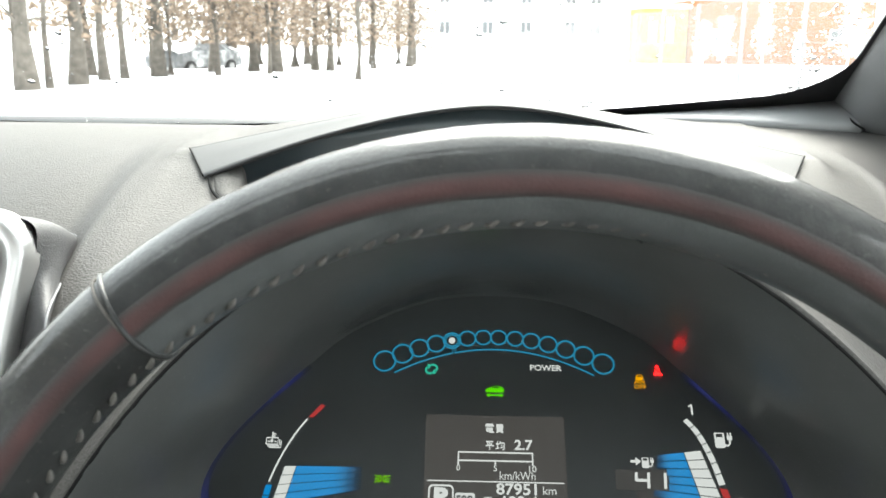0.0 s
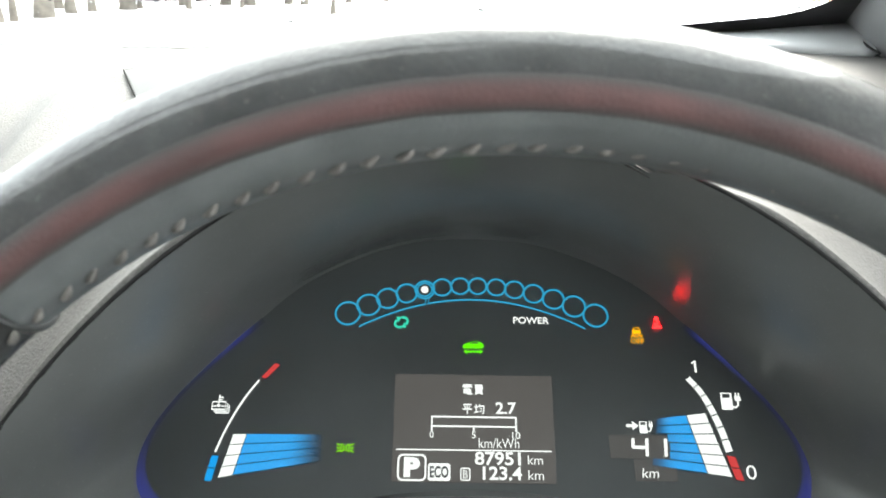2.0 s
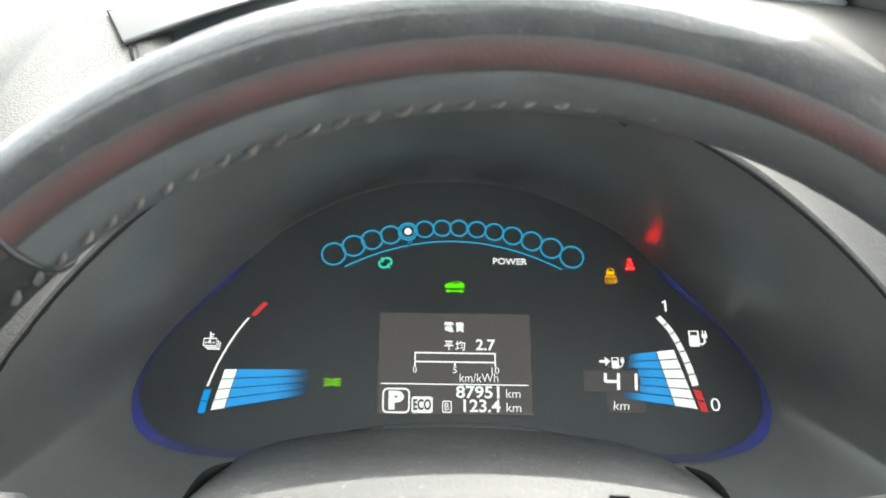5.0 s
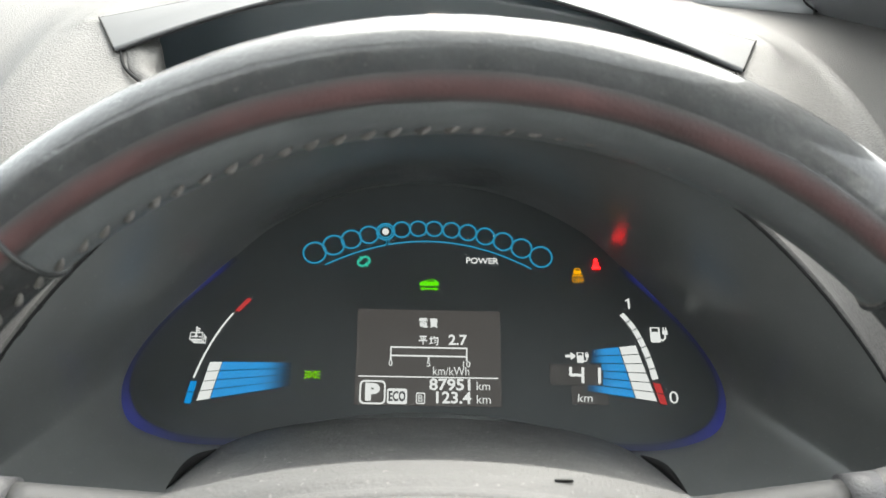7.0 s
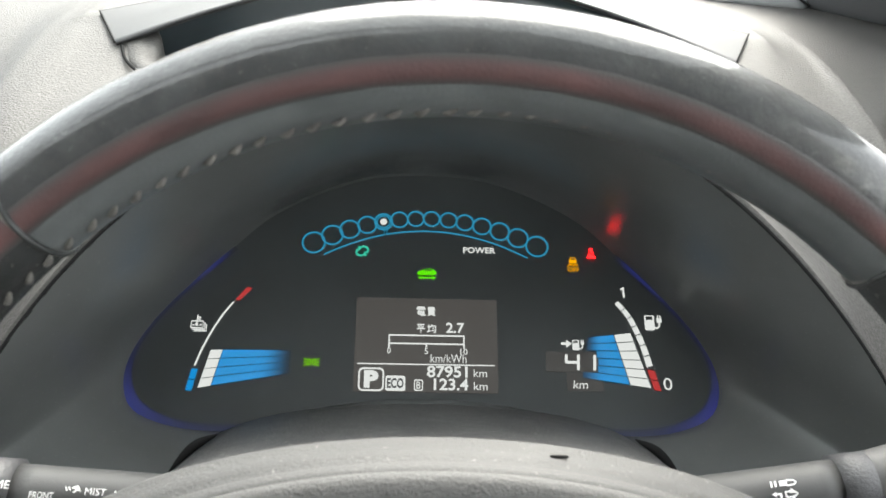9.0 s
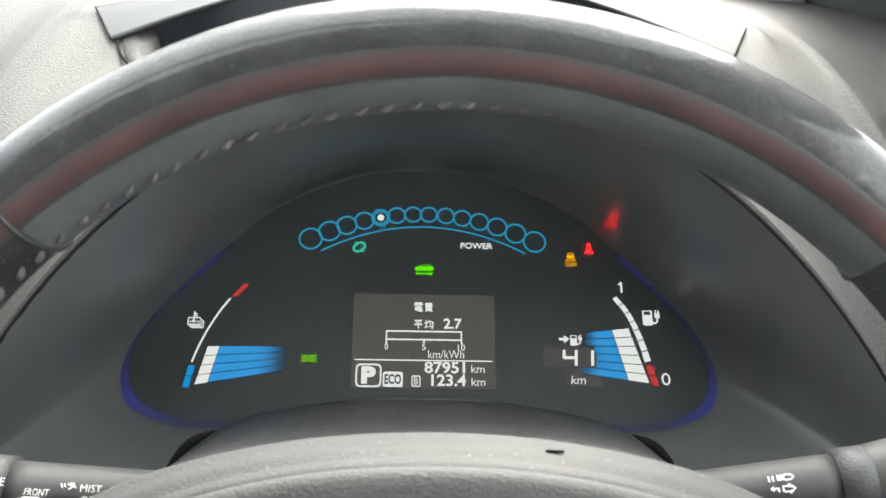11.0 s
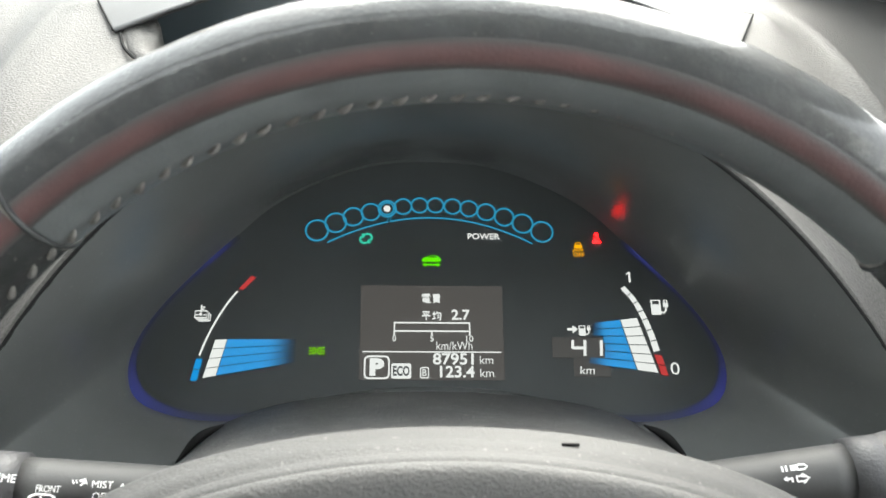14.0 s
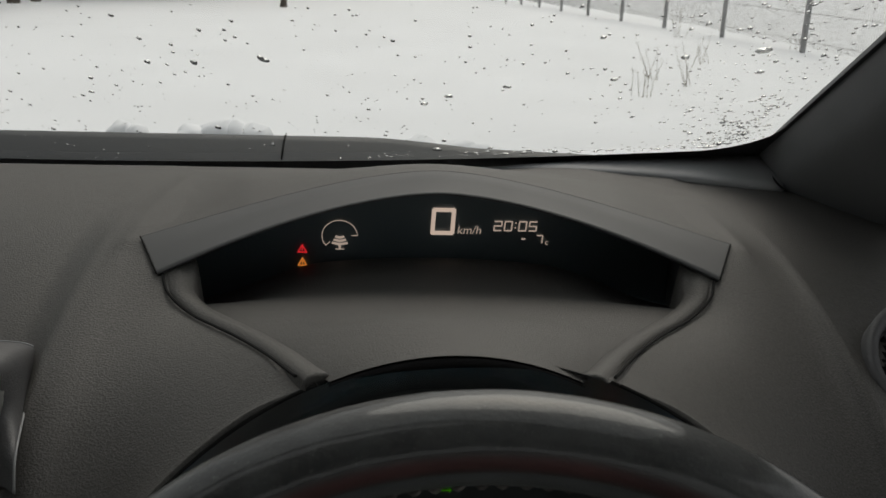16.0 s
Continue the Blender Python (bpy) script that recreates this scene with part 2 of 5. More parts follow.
def part(name, bm, mat, parent=None, label="", smooth=False):
    me = bpy.data.meshes.new(name)
    bm.to_mesh(me)
    bm.free()
    me.materials.append(mat)
    if smooth:
        me.polygons.foreach_set("use_smooth", [True] * len(me.polygons))
    ob = new(name, me)
    if parent:
        ob.parent = parent
    if label:
        tagged(ob, label)
    return ob


def thing(name, label, category, group="", kind="", at=None):
    """An Empty at the base of a thing, which parents its parts; children keep their world places."""
    ob = new(name)
    ob.empty_display_size = 0.02
    if at is not None:
        ob.matrix_world = at
    return tagged(ob, label, category, group, kind)


def grid(name, rows, mat, parent=None, label="", close_u=False, close_v=False, smooth=True, thick=0.0):
    """A sheet through rows of points; thick: metres of solid depth behind it."""
    nr, nc = len(rows), len(rows[0])
    verts = [p for r in rows for p in r]
    faces = []
    for i in range(nr if close_v else nr - 1):
        for j in range(nc if close_u else nc - 1):
            a, b = i * nc + j, i * nc + (j + 1) % nc
            c, d = ((i + 1) % nr) * nc + (j + 1) % nc, ((i + 1) % nr) * nc + j
            faces.append((a, b, c, d))
    ob = mesh_object(name, verts, faces, mat, parent, label, smooth)
    if thick:
        s = ob.modifiers.new("depth", "SOLIDIFY")
        s.thickness, s.offset = thick, 0.0
    return ob


def give(ob, values):
    """Store one value a point, for materials that fade."""
    at = ob.data.attributes.new("amount", "FLOAT", "POINT")
    at.data.foreach_set("value", values)
    return ob


def tube(name, pts, radius, mat, parent=None, label="", sides=8, closed=False, flat=1.0):
    """A round rod along a line of points."""
    pts = [Vector(p) for p in pts]
    n = len(pts)
    rows = []
    for i, p in enumerate(pts):
        a, b = pts[(i - 1) % n if closed else max(i - 1, 0)], pts[(i + 1) % n if closed else min(i + 1, n - 1)]
        d = (b - a).normalized()
        u = d.cross(Vector((0, 0, 1)))
        u = u.normalized() if u.length > 1e-4 else Vector((1, 0, 0))
        v = d.cross(u)
        r = radius(i / (n - 1)) if callable(radius) else radius
        rows.append([p + u * r * math.cos(2 * math.pi * k / sides) + v * r * flat * math.sin(2 * math.pi * k / sides) for k in range(sides)])
    verts = [q for r in rows for q in r]
    faces = []
    for i in range(n if closed else n - 1):
        for k in range(sides):
            faces.append((i * sides + k, i * sides + (k + 1) % sides, ((i + 1) % n) * sides + (k + 1) % sides, ((i + 1) % n) * sides + k))
    if not closed:
        faces.append(tuple(range(sides))[::-1])
        faces.append(tuple((n - 1) * sides + k for k in range(sides)))
    return mesh_object(name, verts, faces, mat, parent, label)


def box_bm(x0, x1, y0, y1, z0, z1, bevel=0.0):
    bm = bmesh.new()
    bmesh.ops.create_cube(bm, size=1, matrix=Matrix.Translation(((x0 + x1) / 2, (y0 + y1) / 2, (z0 + z1) / 2)) @ Matrix.Diagonal((x1 - x0, y1 - y0, z1 - z0, 1)))
    if bevel:
        bmesh.ops.bevel(bm, geom=bm.edges[:], offset=bevel, segments=2, affect="EDGES")
    return bm


def smoothstep(a, b, x):
    t = min(1, max(0, (x - a) / (b - a)))
    return t * t * (3 - 2 * t)


def interp(x, xs, ys):
    return float(np.interp(x, xs, ys))


def spline(points, steps=8, closed=False):
    """A smooth line through a few control points."""
    pts = [Vector(p) for p in points]
    n = len(pts)
    out = []
    for i in range(n if closed else n - 1):
        p0 = pts[(i - 1) % n] if closed or i > 0 else pts[0] * 2 - pts[1]
        p1, p2 = pts[i], pts[(i + 1) % n]
        p3 = pts[(i + 2) % n] if closed or i + 2 < n else pts[-1] * 2 - pts[-2]
        for k in range(steps):
            t = k / steps
            out.append(0.5 * (2 * p1 + (p2 - p0) * t + (2 * p0 - 5 * p1 + 4 * p2 - p3) * t * t + (3 * p1 - p0 - 3 * p2 + p3) * t ** 3))
    if not closed:
        out.append(pts[-1])
    return out


# ---------------------------------------------------------------- the instrument face: a plane that leans back, in millimetres
CX = 0.0256
FACE_AT = Vector((CX, 0.4307, 0.9723))
FACE_UP = Vector((0, 0.0499, 0.0474)).normalized()
FACE_N = Vector((0, -FACE_UP.z, FACE_UP.y))
FACE = Matrix((( 1, FACE_UP.x, FACE_N.x, FACE_AT.x), (0, FACE_UP.y, FACE_N.y, FACE_AT.y), (0, FACE_UP.z, FACE_N.z, FACE_AT.z), (0, 0, 0, 1)))
MM = 0.001


def on_face(x, y, h=0.0):
    return FACE @ Vector((x * MM, y * MM, h * MM))


# half of the face's outline, from its top to the bottom middle
FACE_HALF = [(0, 113), (30, 110.5), (58, 101), (86, 85), (106, 65.5), (125, 45), (142, 24), (152, 5), (154, -12), (147, -26), (126, -34), (100, -35.5), (76, -29.5), (50, -23), (25, -19.5), (0, -18.5)]
FACE_LOOP = spline([(x, y, 0) for x, y in FACE_HALF] + [(-x, y, 0) for x, y in FACE_HALF[-2:0:-1]], 5, closed=True)

cluster = thing("instrument_cluster", "black digital instrument cluster with lit blue, white and green displays", "instrument cluster", at=FACE)


def flat_shape(name, loops, mat, parent, label="", h=0.6, depth=0.4):
    """A thin raised plate on the face from outlines in millimetres (holes need no fill: one loop a face)."""
    bm = bmesh.new()
    for loop in loops:
        vs = [bm.verts.new((x * MM, y * MM, h * MM)) for x, y in loop]
        bm.faces.new(vs)
    bmesh.ops.recalc_face_normals(bm, faces=bm.faces[:])
    for f in bm.faces:
        if f.normal.z < 0:
            f.normal_flip()
    r = bmesh.ops.extrude_face_region(bm, geom=bm.faces[:])
    bmesh.ops.translate(bm, verts=[v for v in r["geom"] if isinstance(v, bmesh.types.BMVert)], vec=(0, 0, depth * MM))
    return part(name, bm, mat, parent, label)


def stroke(points, width):
    """The outline of a line of even width through points in a plane."""
    pts = [Vector(p) for p in points]
    left, right = [], []
    for i, p in enumerate(pts):
        a, b = pts[max(i - 1, 0)], pts[min(i + 1, len(pts) - 1)]
        d = (b - a).normalized()
        q = Vector((-d.y, d.x))
        left.append(tuple(p + q * width / 2))
        right.append(tuple(p - q * width / 2))
    return left + right[::-1]


def strokes_shape(name, lines, width, mat, parent, label="", h=0.6):
    return flat_shape(name, [stroke(l, width) for l in lines], mat, parent, label, h)


def ring_shape(name, x, y, r0, r1, mat, parent, label="", h=0.6, seg=36):
    bm = bmesh.new()
    a = [bm.verts.new(((x + r0 * math.cos(2 * math.pi * k / seg)) * MM, (y + r0 * math.sin(2 * math.pi * k / seg)) * MM, (h + 0.4) * MM)) for k in range(seg)]
    b = [bm.verts.new(((x + r1 * math.cos(2 * math.pi * k / seg)) * MM, (y + r1 * math.sin(2 * math.pi * k / seg)) * MM, (h + 0.4) * MM)) for k in range(seg)]
    for k in range(seg):
        bm.faces.new((a[k], a[(k + 1) % seg], b[(k + 1) % seg], b[k]))
    r = bmesh.ops.extrude_face_region(bm, geom=bm.faces[:])
    bmesh.ops.translate(bm, verts=[v for v in r["geom"] if isinstance(v, bmesh.types.BMVert)], vec=(0, 0, -0.4 * MM))
    bmesh.ops.recalc_face_normals(bm, faces=bm.faces[:])
    return part(name, bm, mat, parent, label)


def disc(x, y, r, seg=24, sy=1.0):
    return [(x + r * math.cos(2 * math.pi * k / seg), y + sy * r * math.sin(2 * math.pi * k / seg)) for k in range(seg)]


def rect(x0, y0, x1, y1):
    return [(x0, y0), (x1, y0), (x1, y1), (x0, y1)]


def round_rect(x0, y0, x1, y1, r, seg=6):
    out = []
    for cx, cy, a in ((x1 - r, y0 + r, -90), (x1 - r, y1 - r, 0), (x0 + r, y1 - r, 90), (x0 + r, y0 + r, 180)):
        out += [(cx + r * math.cos(radians(a + 90 * k / seg)), cy + r * math.sin(radians(a + 90 * k / seg))) for k in range(seg + 1)]
    return out


def frame_shape(name, outer, inner, mat, parent, label="", h=0.6):
    """A flat frame between two outlines with equal point counts."""
    n = len(outer)
    verts = [(x * MM, y * MM, (h + 0.4) * MM) for x, y in outer + inner] + [(x * MM, y * MM, h * MM) for x, y in outer + inner]
    faces = []
    for k in range(n):
        q = (k + 1) % n
        faces += [(k, q, n + q, n + k), (k, 2 * n + k, 2 * n + q, q), (n + k, n + q, 3 * n + q, 3 * n + k)]
    return mesh_object(name, verts, faces, mat, parent, label, smooth=False)


def text_shape(name, body, x, y, height, mat, parent, label="", width=0.0, shear=0.0, h=0.6, bold=0.0, to=None):
    """Lettering with its lower left corner at x, y, of a given cap height and, if wanted, width, as a mesh."""
    cu = bpy.data.curves.new(name, "FONT")
    cu.body, cu.size, cu.extrude, cu.offset = body, 1.0, 0.0, bold
    cu.resolution_u = 3
    tmp = bpy.data.objects.new(name, cu)
    me = bpy.data.meshes.new_from_object(tmp)
    bpy.data.objects.remove(tmp)
    co = np.zeros(len(me.vertices) * 3)
    me.vertices.foreach_get("co", co)
    co = co.reshape(-1, 3)
    lo, hi = co.min(0), co.max(0)
    sy = height / (hi[1] - lo[1])
    sx = width / (hi[0] - lo[0]) if width else sy
    q = co.copy()
    q[:, 0] = (co[:, 0] - lo[0]) * sx + shear * (co[:, 1] - lo[1]) * sy + x
    q[:, 1] = (co[:, 1] - lo[1]) * sy + y
    q[:, 2] = h + 0.4
    me.vertices.foreach_set("co", (q * MM).ravel())
    me.name = name
    me.materials.clear()
    me.materials.append(mat)
    me.update()
    ob = new(name, me)
    ob.parent = parent
    if label:
        tagged(ob, label)
    return ob


SEGMENTS = {"0": "abcdef", "1": "bc", "2": "abged", "4": "fgbc", "5": "afgcd", "7": "abc", "-": "g"}


def seven_segment(name, digit, x, y, w, hh, t, mat, parent, slant=0.0, gap=0.25, h=0.6, label=""):
    """A seven-segment digit with its lower left corner at x, y."""
    m = hh / 2
    lines = {"a": ((t / 2 + gap, hh - t / 2), (w - t / 2 - gap, hh - t / 2)), "d": ((t / 2 + gap, t / 2), (w - t / 2 - gap, t / 2)), "g": ((t / 2 + gap, m), (w - t / 2 - gap, m)),
             "f": ((t / 2, m + gap), (t / 2, hh - t / 2 - gap)), "b": ((w - t / 2, m + gap), (w - t / 2, hh - t / 2 - gap)),
             "e": ((t / 2, t / 2 + gap), (t / 2, m - gap)), "c": ((w - t / 2, t / 2 + gap), (w - t / 2, m - gap))}
    loops = []
    for s in SEGMENTS[digit]:
        (ax, ay), (bx, by) = lines[s]
        if s in "adg":
            ax, bx = ax - t * 0.3, bx + t * 0.3
        else:
            ay, by = ay - t * 0.3, by + t * 0.3
        loops.append([(px + slant * py + x, py + y) for px, py in stroke([(ax, ay), (bx, by)], t)])
    return flat_shape(name, loops, mat, parent, label, h)


# the face plate itself
bm = bmesh.new()
vs = [bm.verts.new((p.x * MM, p.y * MM, 0)) for p in FACE_LOOP]
bm.faces.new(vs[::-1])
bmesh.ops.recalc_face_normals(bm, faces=bm.faces[:])
if bm.faces[:][0].normal.z < 0:
    bmesh.ops.reverse_faces(bm, faces=bm.faces[:])
r = bmesh.ops.extrude_face_region(bm, geom=bm.faces[:])
bmesh.ops.translate(bm, verts=[v for v in r["geom"] if isinstance(v, bmesh.types.BMVert)], vec=(0, 0, -0.006))
bmesh.ops.recalc_face_normals(bm, faces=bm.faces[:])
part("meter_face", bm, LENS, cluster)

# power gauge: a row of rings over an arc
RING_X = [-63, -52.9, -43.4, -33.8, -24.7, -15.8, -6.6, 2.3, 11.9, 21.1, 30.8, 40.8, 51.0, 61.6]
for i, x in enumerate(RING_X):
    y = 85.1 - 0.0041 * x * x
    r = 4.5 + 1.6 * (abs(x) / 62) ** 1.6
    ring_shape("power_ring", x, y, r - 0.5, r + 0.5, G_BLUE, cluster)
    if i == 4:
        ring_shape("power_ring_marker", x, y, r - 1.6, r - 0.9, G_BLUE, cluster)
        flat_shape("power_dot", [disc(x, y, 1.9)], G_WHITE, cluster)
arc = lambda x0, x1: [(x0 + (x1 - x0) * k / 24, 77.3 - 0.0048 * (x0 + (x1 - x0) * k / 24) ** 2) for k in range(25)]
strokes_shape("power_arc", [arc(-57, -24.6)], 0.85, G_BLUE, cluster)
strokes_shape("power_arc", [arc(-22.8, 56)], 0.85, G_BLUE, cluster)
strokes_shape("power_arc_tick", [[(-24.4, 74.0), (-24.0, 77.0)], [(-22.9, 74.4), (-22.5, 77.4)]], 0.5, G_BLUE, cluster)
text_shape("power_label", "POWER", 20.0, 64.4, 3.7, G_WHITE, cluster, width=18.0, bold=0.022)
# regeneration lamp: two bent arrows
for s in (1, -1):
    turn = radians(28)
    spin = lambda x, y: (-36 + s * (x * math.cos(turn) - y * math.sin(turn)), 64.3 + s * (x * math.sin(turn) + y * math.cos(turn)))
    strokes_shape("regeneration_arrow", [[spin(3.3 * math.cos(radians(a)), 2.5 * math.sin(radians(a))) for a in range(250, 114, -13)]], 1.2, G_TEAL, cluster)
    flat_shape("regeneration_arrow_head", [[spin(-1.5, 0.7), spin(-0.9, 4.0), spin(1.3, 2.3)]], G_TEAL, cluster)
# ready lamp: a car over a double arrow
flat_shape("ready_car", [[(-5.4, 52.0), (-4.6, 52.9), (-2.6, 53.6), (-0.8, 54.4), (1.4, 54.7), (3.2, 54.2), (4.4, 53.3), (5.2, 52.6), (5.0, 51.3), (4.0, 50.8), (-4.4, 50.8), (-5.3, 51.3)]], G_GREEN, cluster)
flat_shape("ready_car_window", [[(-2.0, 53.2), (-0.4, 53.9), (1.2, 54.1), (2.4, 53.6), (2.9, 53.2)]], BLACK, cluster, h=1.1)
strokes_shape("ready_arrow", [[(-3.2, 49.1), (3.2, 49.1)]], 0.75, G_GREEN, cluster)
for s in (-1, 1):
    flat_shape("ready_arrow_head", [[(s * 4.9, 49.1), (s * 3.0, 50.3), (s * 3.0, 47.9)]], G_GREEN, cluster)

# middle screen
lcd = flat_shape("middle_screen", [rect(-38, -15.2, 38, 37.0)], G_LCD, cluster, "dim grey-brown backlit middle screen", h=0.1, depth=0.3)
strokes_shape("screen_rule", [[(-36.2, -0.2), (36.3, -0.2)]], 0.6, G_WHITE, lcd)
KANJI = {
    "den": [[(0.5, 9.4), (8.5, 9.4)], [(0.3, 7.9), (8.8, 7.9)], [(4.5, 9.4), (4.5, 6.0)], [(0.3, 7.9), (0.3, 6.8)], [(8.8, 7.9), (8.8, 6.8)], [(1.6, 6.9), (3.4, 6.9)], [(5.6, 6.9), (7.4, 6.9)],
            [(1.4, 4.9), (7.6, 4.9)], [(1.4, 3.3), (7.6, 3.3)], [(1.4, 1.7), (7.6, 1.7)], [(1.4, 4.9), (1.4, 1.7)], [(7.6, 4.9), (7.6, 1.7)], [(4.5, 4.9), (4.5, 0.5)], [(4.5, 0.5), (8.9, 0.5)], [(8.9, 0.5), (8.9, 1.3)]],
    "hi": [[(0.8, 9.0), (8.0, 9.0)], [(0.8, 7.7), (8.0, 7.7)], [(0.8, 6.4), (8.4, 6.4)], [(3.2, 9.8), (3.2, 6.0)], [(5.6, 9.8), (5.6, 5.8)], [(1.8, 5.2), (7.2, 5.2)], [(1.8, 3.9), (7.2, 3.9)], [(1.8, 2.6), (7.2, 2.6)],
           [(1.8, 5.2), (1.8, 1.6)], [(7.2, 5.2), (7.2, 1.6)], [(1.8, 1.6), (7.2, 1.6)], [(3.2, 1.4), (1.0, 0.2)], [(5.6, 1.4), (8.2, 0.2)]],
    "hei": [[(0.8, 9.0), (8.4, 9.0)], [(2.2, 7.8), (3.0, 5.6)], [(7.0, 7.8), (6.2, 5.6)], [(0.2, 4.6), (9.0, 4.6)], [(4.6, 9.0), (4.6, 0.0)]],
    "kin": [[(0.2, 6.6), (3.8, 6.6)], [(2.0, 9.4), (2.0, 1.8)], [(0.0, 1.2), (3.8, 2.4)], [(5.2, 9.4), (4.2, 6.6)], [(4.8, 7.6), (9.0, 7.6)], [(9.0, 7.6), (8.6, 0.6)], [(8.6, 0.6), (7.0, 0.4)], [(5.4, 5.2), (7.2, 5.2)], [(5.0, 2.4), (7.4, 3.2)]],
}


def kanji(name, key, x, y, size, parent):
    k = size / 9.6
    return strokes_shape(name, [[(x + a * k, y + b * k) for a, b in l] for l in KANJI[key]], 0.62, G_WHITE, parent)


kanji("written_character", "den", -5.4, 27.0, 5.0, lcd)
kanji("written_character", "hi", 0.2, 27.0, 5.0, lcd)
kanji("written_character", "hei", -5.4, 17.3, 5.0, lcd)
kanji("written_character", "kin", 0.2, 17.3, 5.0, lcd)
text_shape("average_value", "2.7", 10.4, 17.3, 6.0, G_WHITE, lcd, width=9.9, bold=0.028)
frame_shape("scale_bar", rect(-20.2, 10.8, 20.4, 16.2), rect(-19.4, 11.6, 19.6, 15.4), G_WHITE, lcd)
strokes_shape("scale_tick", [[(-19.8, 8.8), (-19.8, 11.2)], [(20.0, 8.8), (20.0, 11.2)], [(0.0, 9.2), (0.0, 11.2)]], 0.9, G_WHITE, lcd)
for x, s, w in ((-20.8, "0", 2.0), (-1.0, "5", 2.0), (18.0, "10", 3.9)):
    text_shape("scale_number", s, x, 5.4, 3.4, G_WHITE, lcd, width=w, bold=0.01)
text_shape("unit_label", "km/kWh", 2.3, 0.9, 4.7, G_WHITE, lcd, width=19.0)
text_shape("odometer", "87951", 0.4, -7.2, 6.4, G_WHITE, lcd, width=21.4, bold=0.025)
text_shape("unit_label", "km", 25.0, -6.6, 4.4, G_WHITE, lcd, width=7.0)
text_shape("trip_meter", "123.4", 4.0, -14.0, 6.4, G_WHITE, lcd, width=18.2, bold=0.025)
text_shape("unit_label", "km", 25.0, -13.6, 4.4, G_WHITE, lcd, width=7.2)
frame_shape("gear_frame", round_rect(-35.4, -14.9, -21.9, -2.3, 2.6), round_rect(-34.5, -14.0, -22.8, -3.2, 1.9), G_WHITE, lcd)
text_shape("gear_letter", "P", -32.4, -13.2, 9.4, G_WHITE, lcd, width=7.6, bold=0.065)
eco = flat_shape("eco_badge", [round_rect(-21.2, -14.6, -10.8, -6.5, 1.2)], G_WHITE, lcd)
text_shape("eco_letters", "ECO", -20.3, -13.3, 5.4, BLACK, eco, width=8.6, h=0.9, bold=0.03)
badge = frame_shape("trip_badge", round_rect(-6.3, -14.4, -1.6, -8.4, 0.9), round_rect(-5.75, -13.85, -2.15, -8.95, 0.6), G_WHITE, lcd)
text_shape("trip_letter", "B", -5.05, -13.3, 3.8, G_WHITE, badge, width=2.2, bold=0.01)


def quad_mix(a, b, c, d, s0, s1, t0, t1):
    """A patch of the quadrilateral a b c d (a to b along s, a to d along t)."""
    q = lambda s, t: tuple((Vector(a) * (1 - s) + Vector(b) * s) * (1 - t) + (Vector(d) * (1 - s) + Vector(c) * s) * t)
    return [q(s0, t0), q(s1, t0), q(s1, t1), q(s0, t1)]


# battery temperature gauge
strokes_shape("temperature_arc", [[tuple(p.xy) for p in spline([(-120.1, -2.7, 0), (-117.2, 6.4, 0), (-113.2, 16.2, 0), (-108.4, 25.4, 0), (-103.5, 32.8, 0)], 5)]], 0.95, G_WHITE, cluster)
flat_shape("hot_zone", [[(-102.6, 34.3), (-100.4, 33.6), (-94.4, 40.6), (-96.6, 41.6)]], G_REDBAR, cluster)
for a, b in ((0.0, 0.48), (0.53, 1.0)):
    flat_shape("cold_zone", [quad_mix((-123.4, -15.9), (-120.2, -16.1), (-118.2, -4.6), (-121.4, -4.4), 0, 1, a, b)], G_SKY, cluster)
for k in range(4):
    t0, t1 = k / 4 + 0.012, (k + 1) / 4 - 0.012
    flat_shape("temperature_bar", [quad_mix((-117.3, -14.8), (-111.0, -13.6), (-106.6, 6.2), (-112.6, 6.0), 0, 1, t0, t1)], G_WHITE, cluster)
    rows = []
    for j in range(13):
        q = quad_mix((-110.6, -13.5), (-71.0, -6.4), (-71.0, 6.4), (-106.2, 6.2), 0, j / 12, t0, t1)
        rows.append([Vector((x * MM, y * MM, 0.001)) for x, y in (q[1], q[2])])
    give(grid("temperature_glow", rows, G_SKY_FADE, cluster, smooth=False), [1 - 0.97 * smoothstep(0.55, 1.0, j / 12) for j in range(13) for _ in range(2)])
# battery symbol
bx, by = -120.3, 20.4
shift = lambda line: [(bx + x * 0.78, by + y * 0.72) for x, y in line]
bat = strokes_shape("battery_symbol", [shift(l) for l in ([(-5.3, -3.6), (-5.3, 1.6), (2.7, 1.6), (2.7, -3.6), (-5.3, -3.6)], [(-4.1, -4.8), (3.9, -4.8), (3.9, 0.4)], [(-2.9, -6.0), (5.1, -6.0), (5.1, -0.8)],
                                                         [(-1.5, -1.0), (-1.5, 6.4)], [(-1.5, 4.6), (0.9, 4.6)], [(-1.5, 3.0), (0.6, 3.0)], [(-4.4, -1.4), (-3.0, -1.4)], [(0.4, -1.4), (1.8, -1.4)])], 0.62, G_WHITE, cluster)
flat_shape("thermometer_bulb", [disc(bx - 1.2, by - 0.7, 0.85)], G_WHITE, bat)
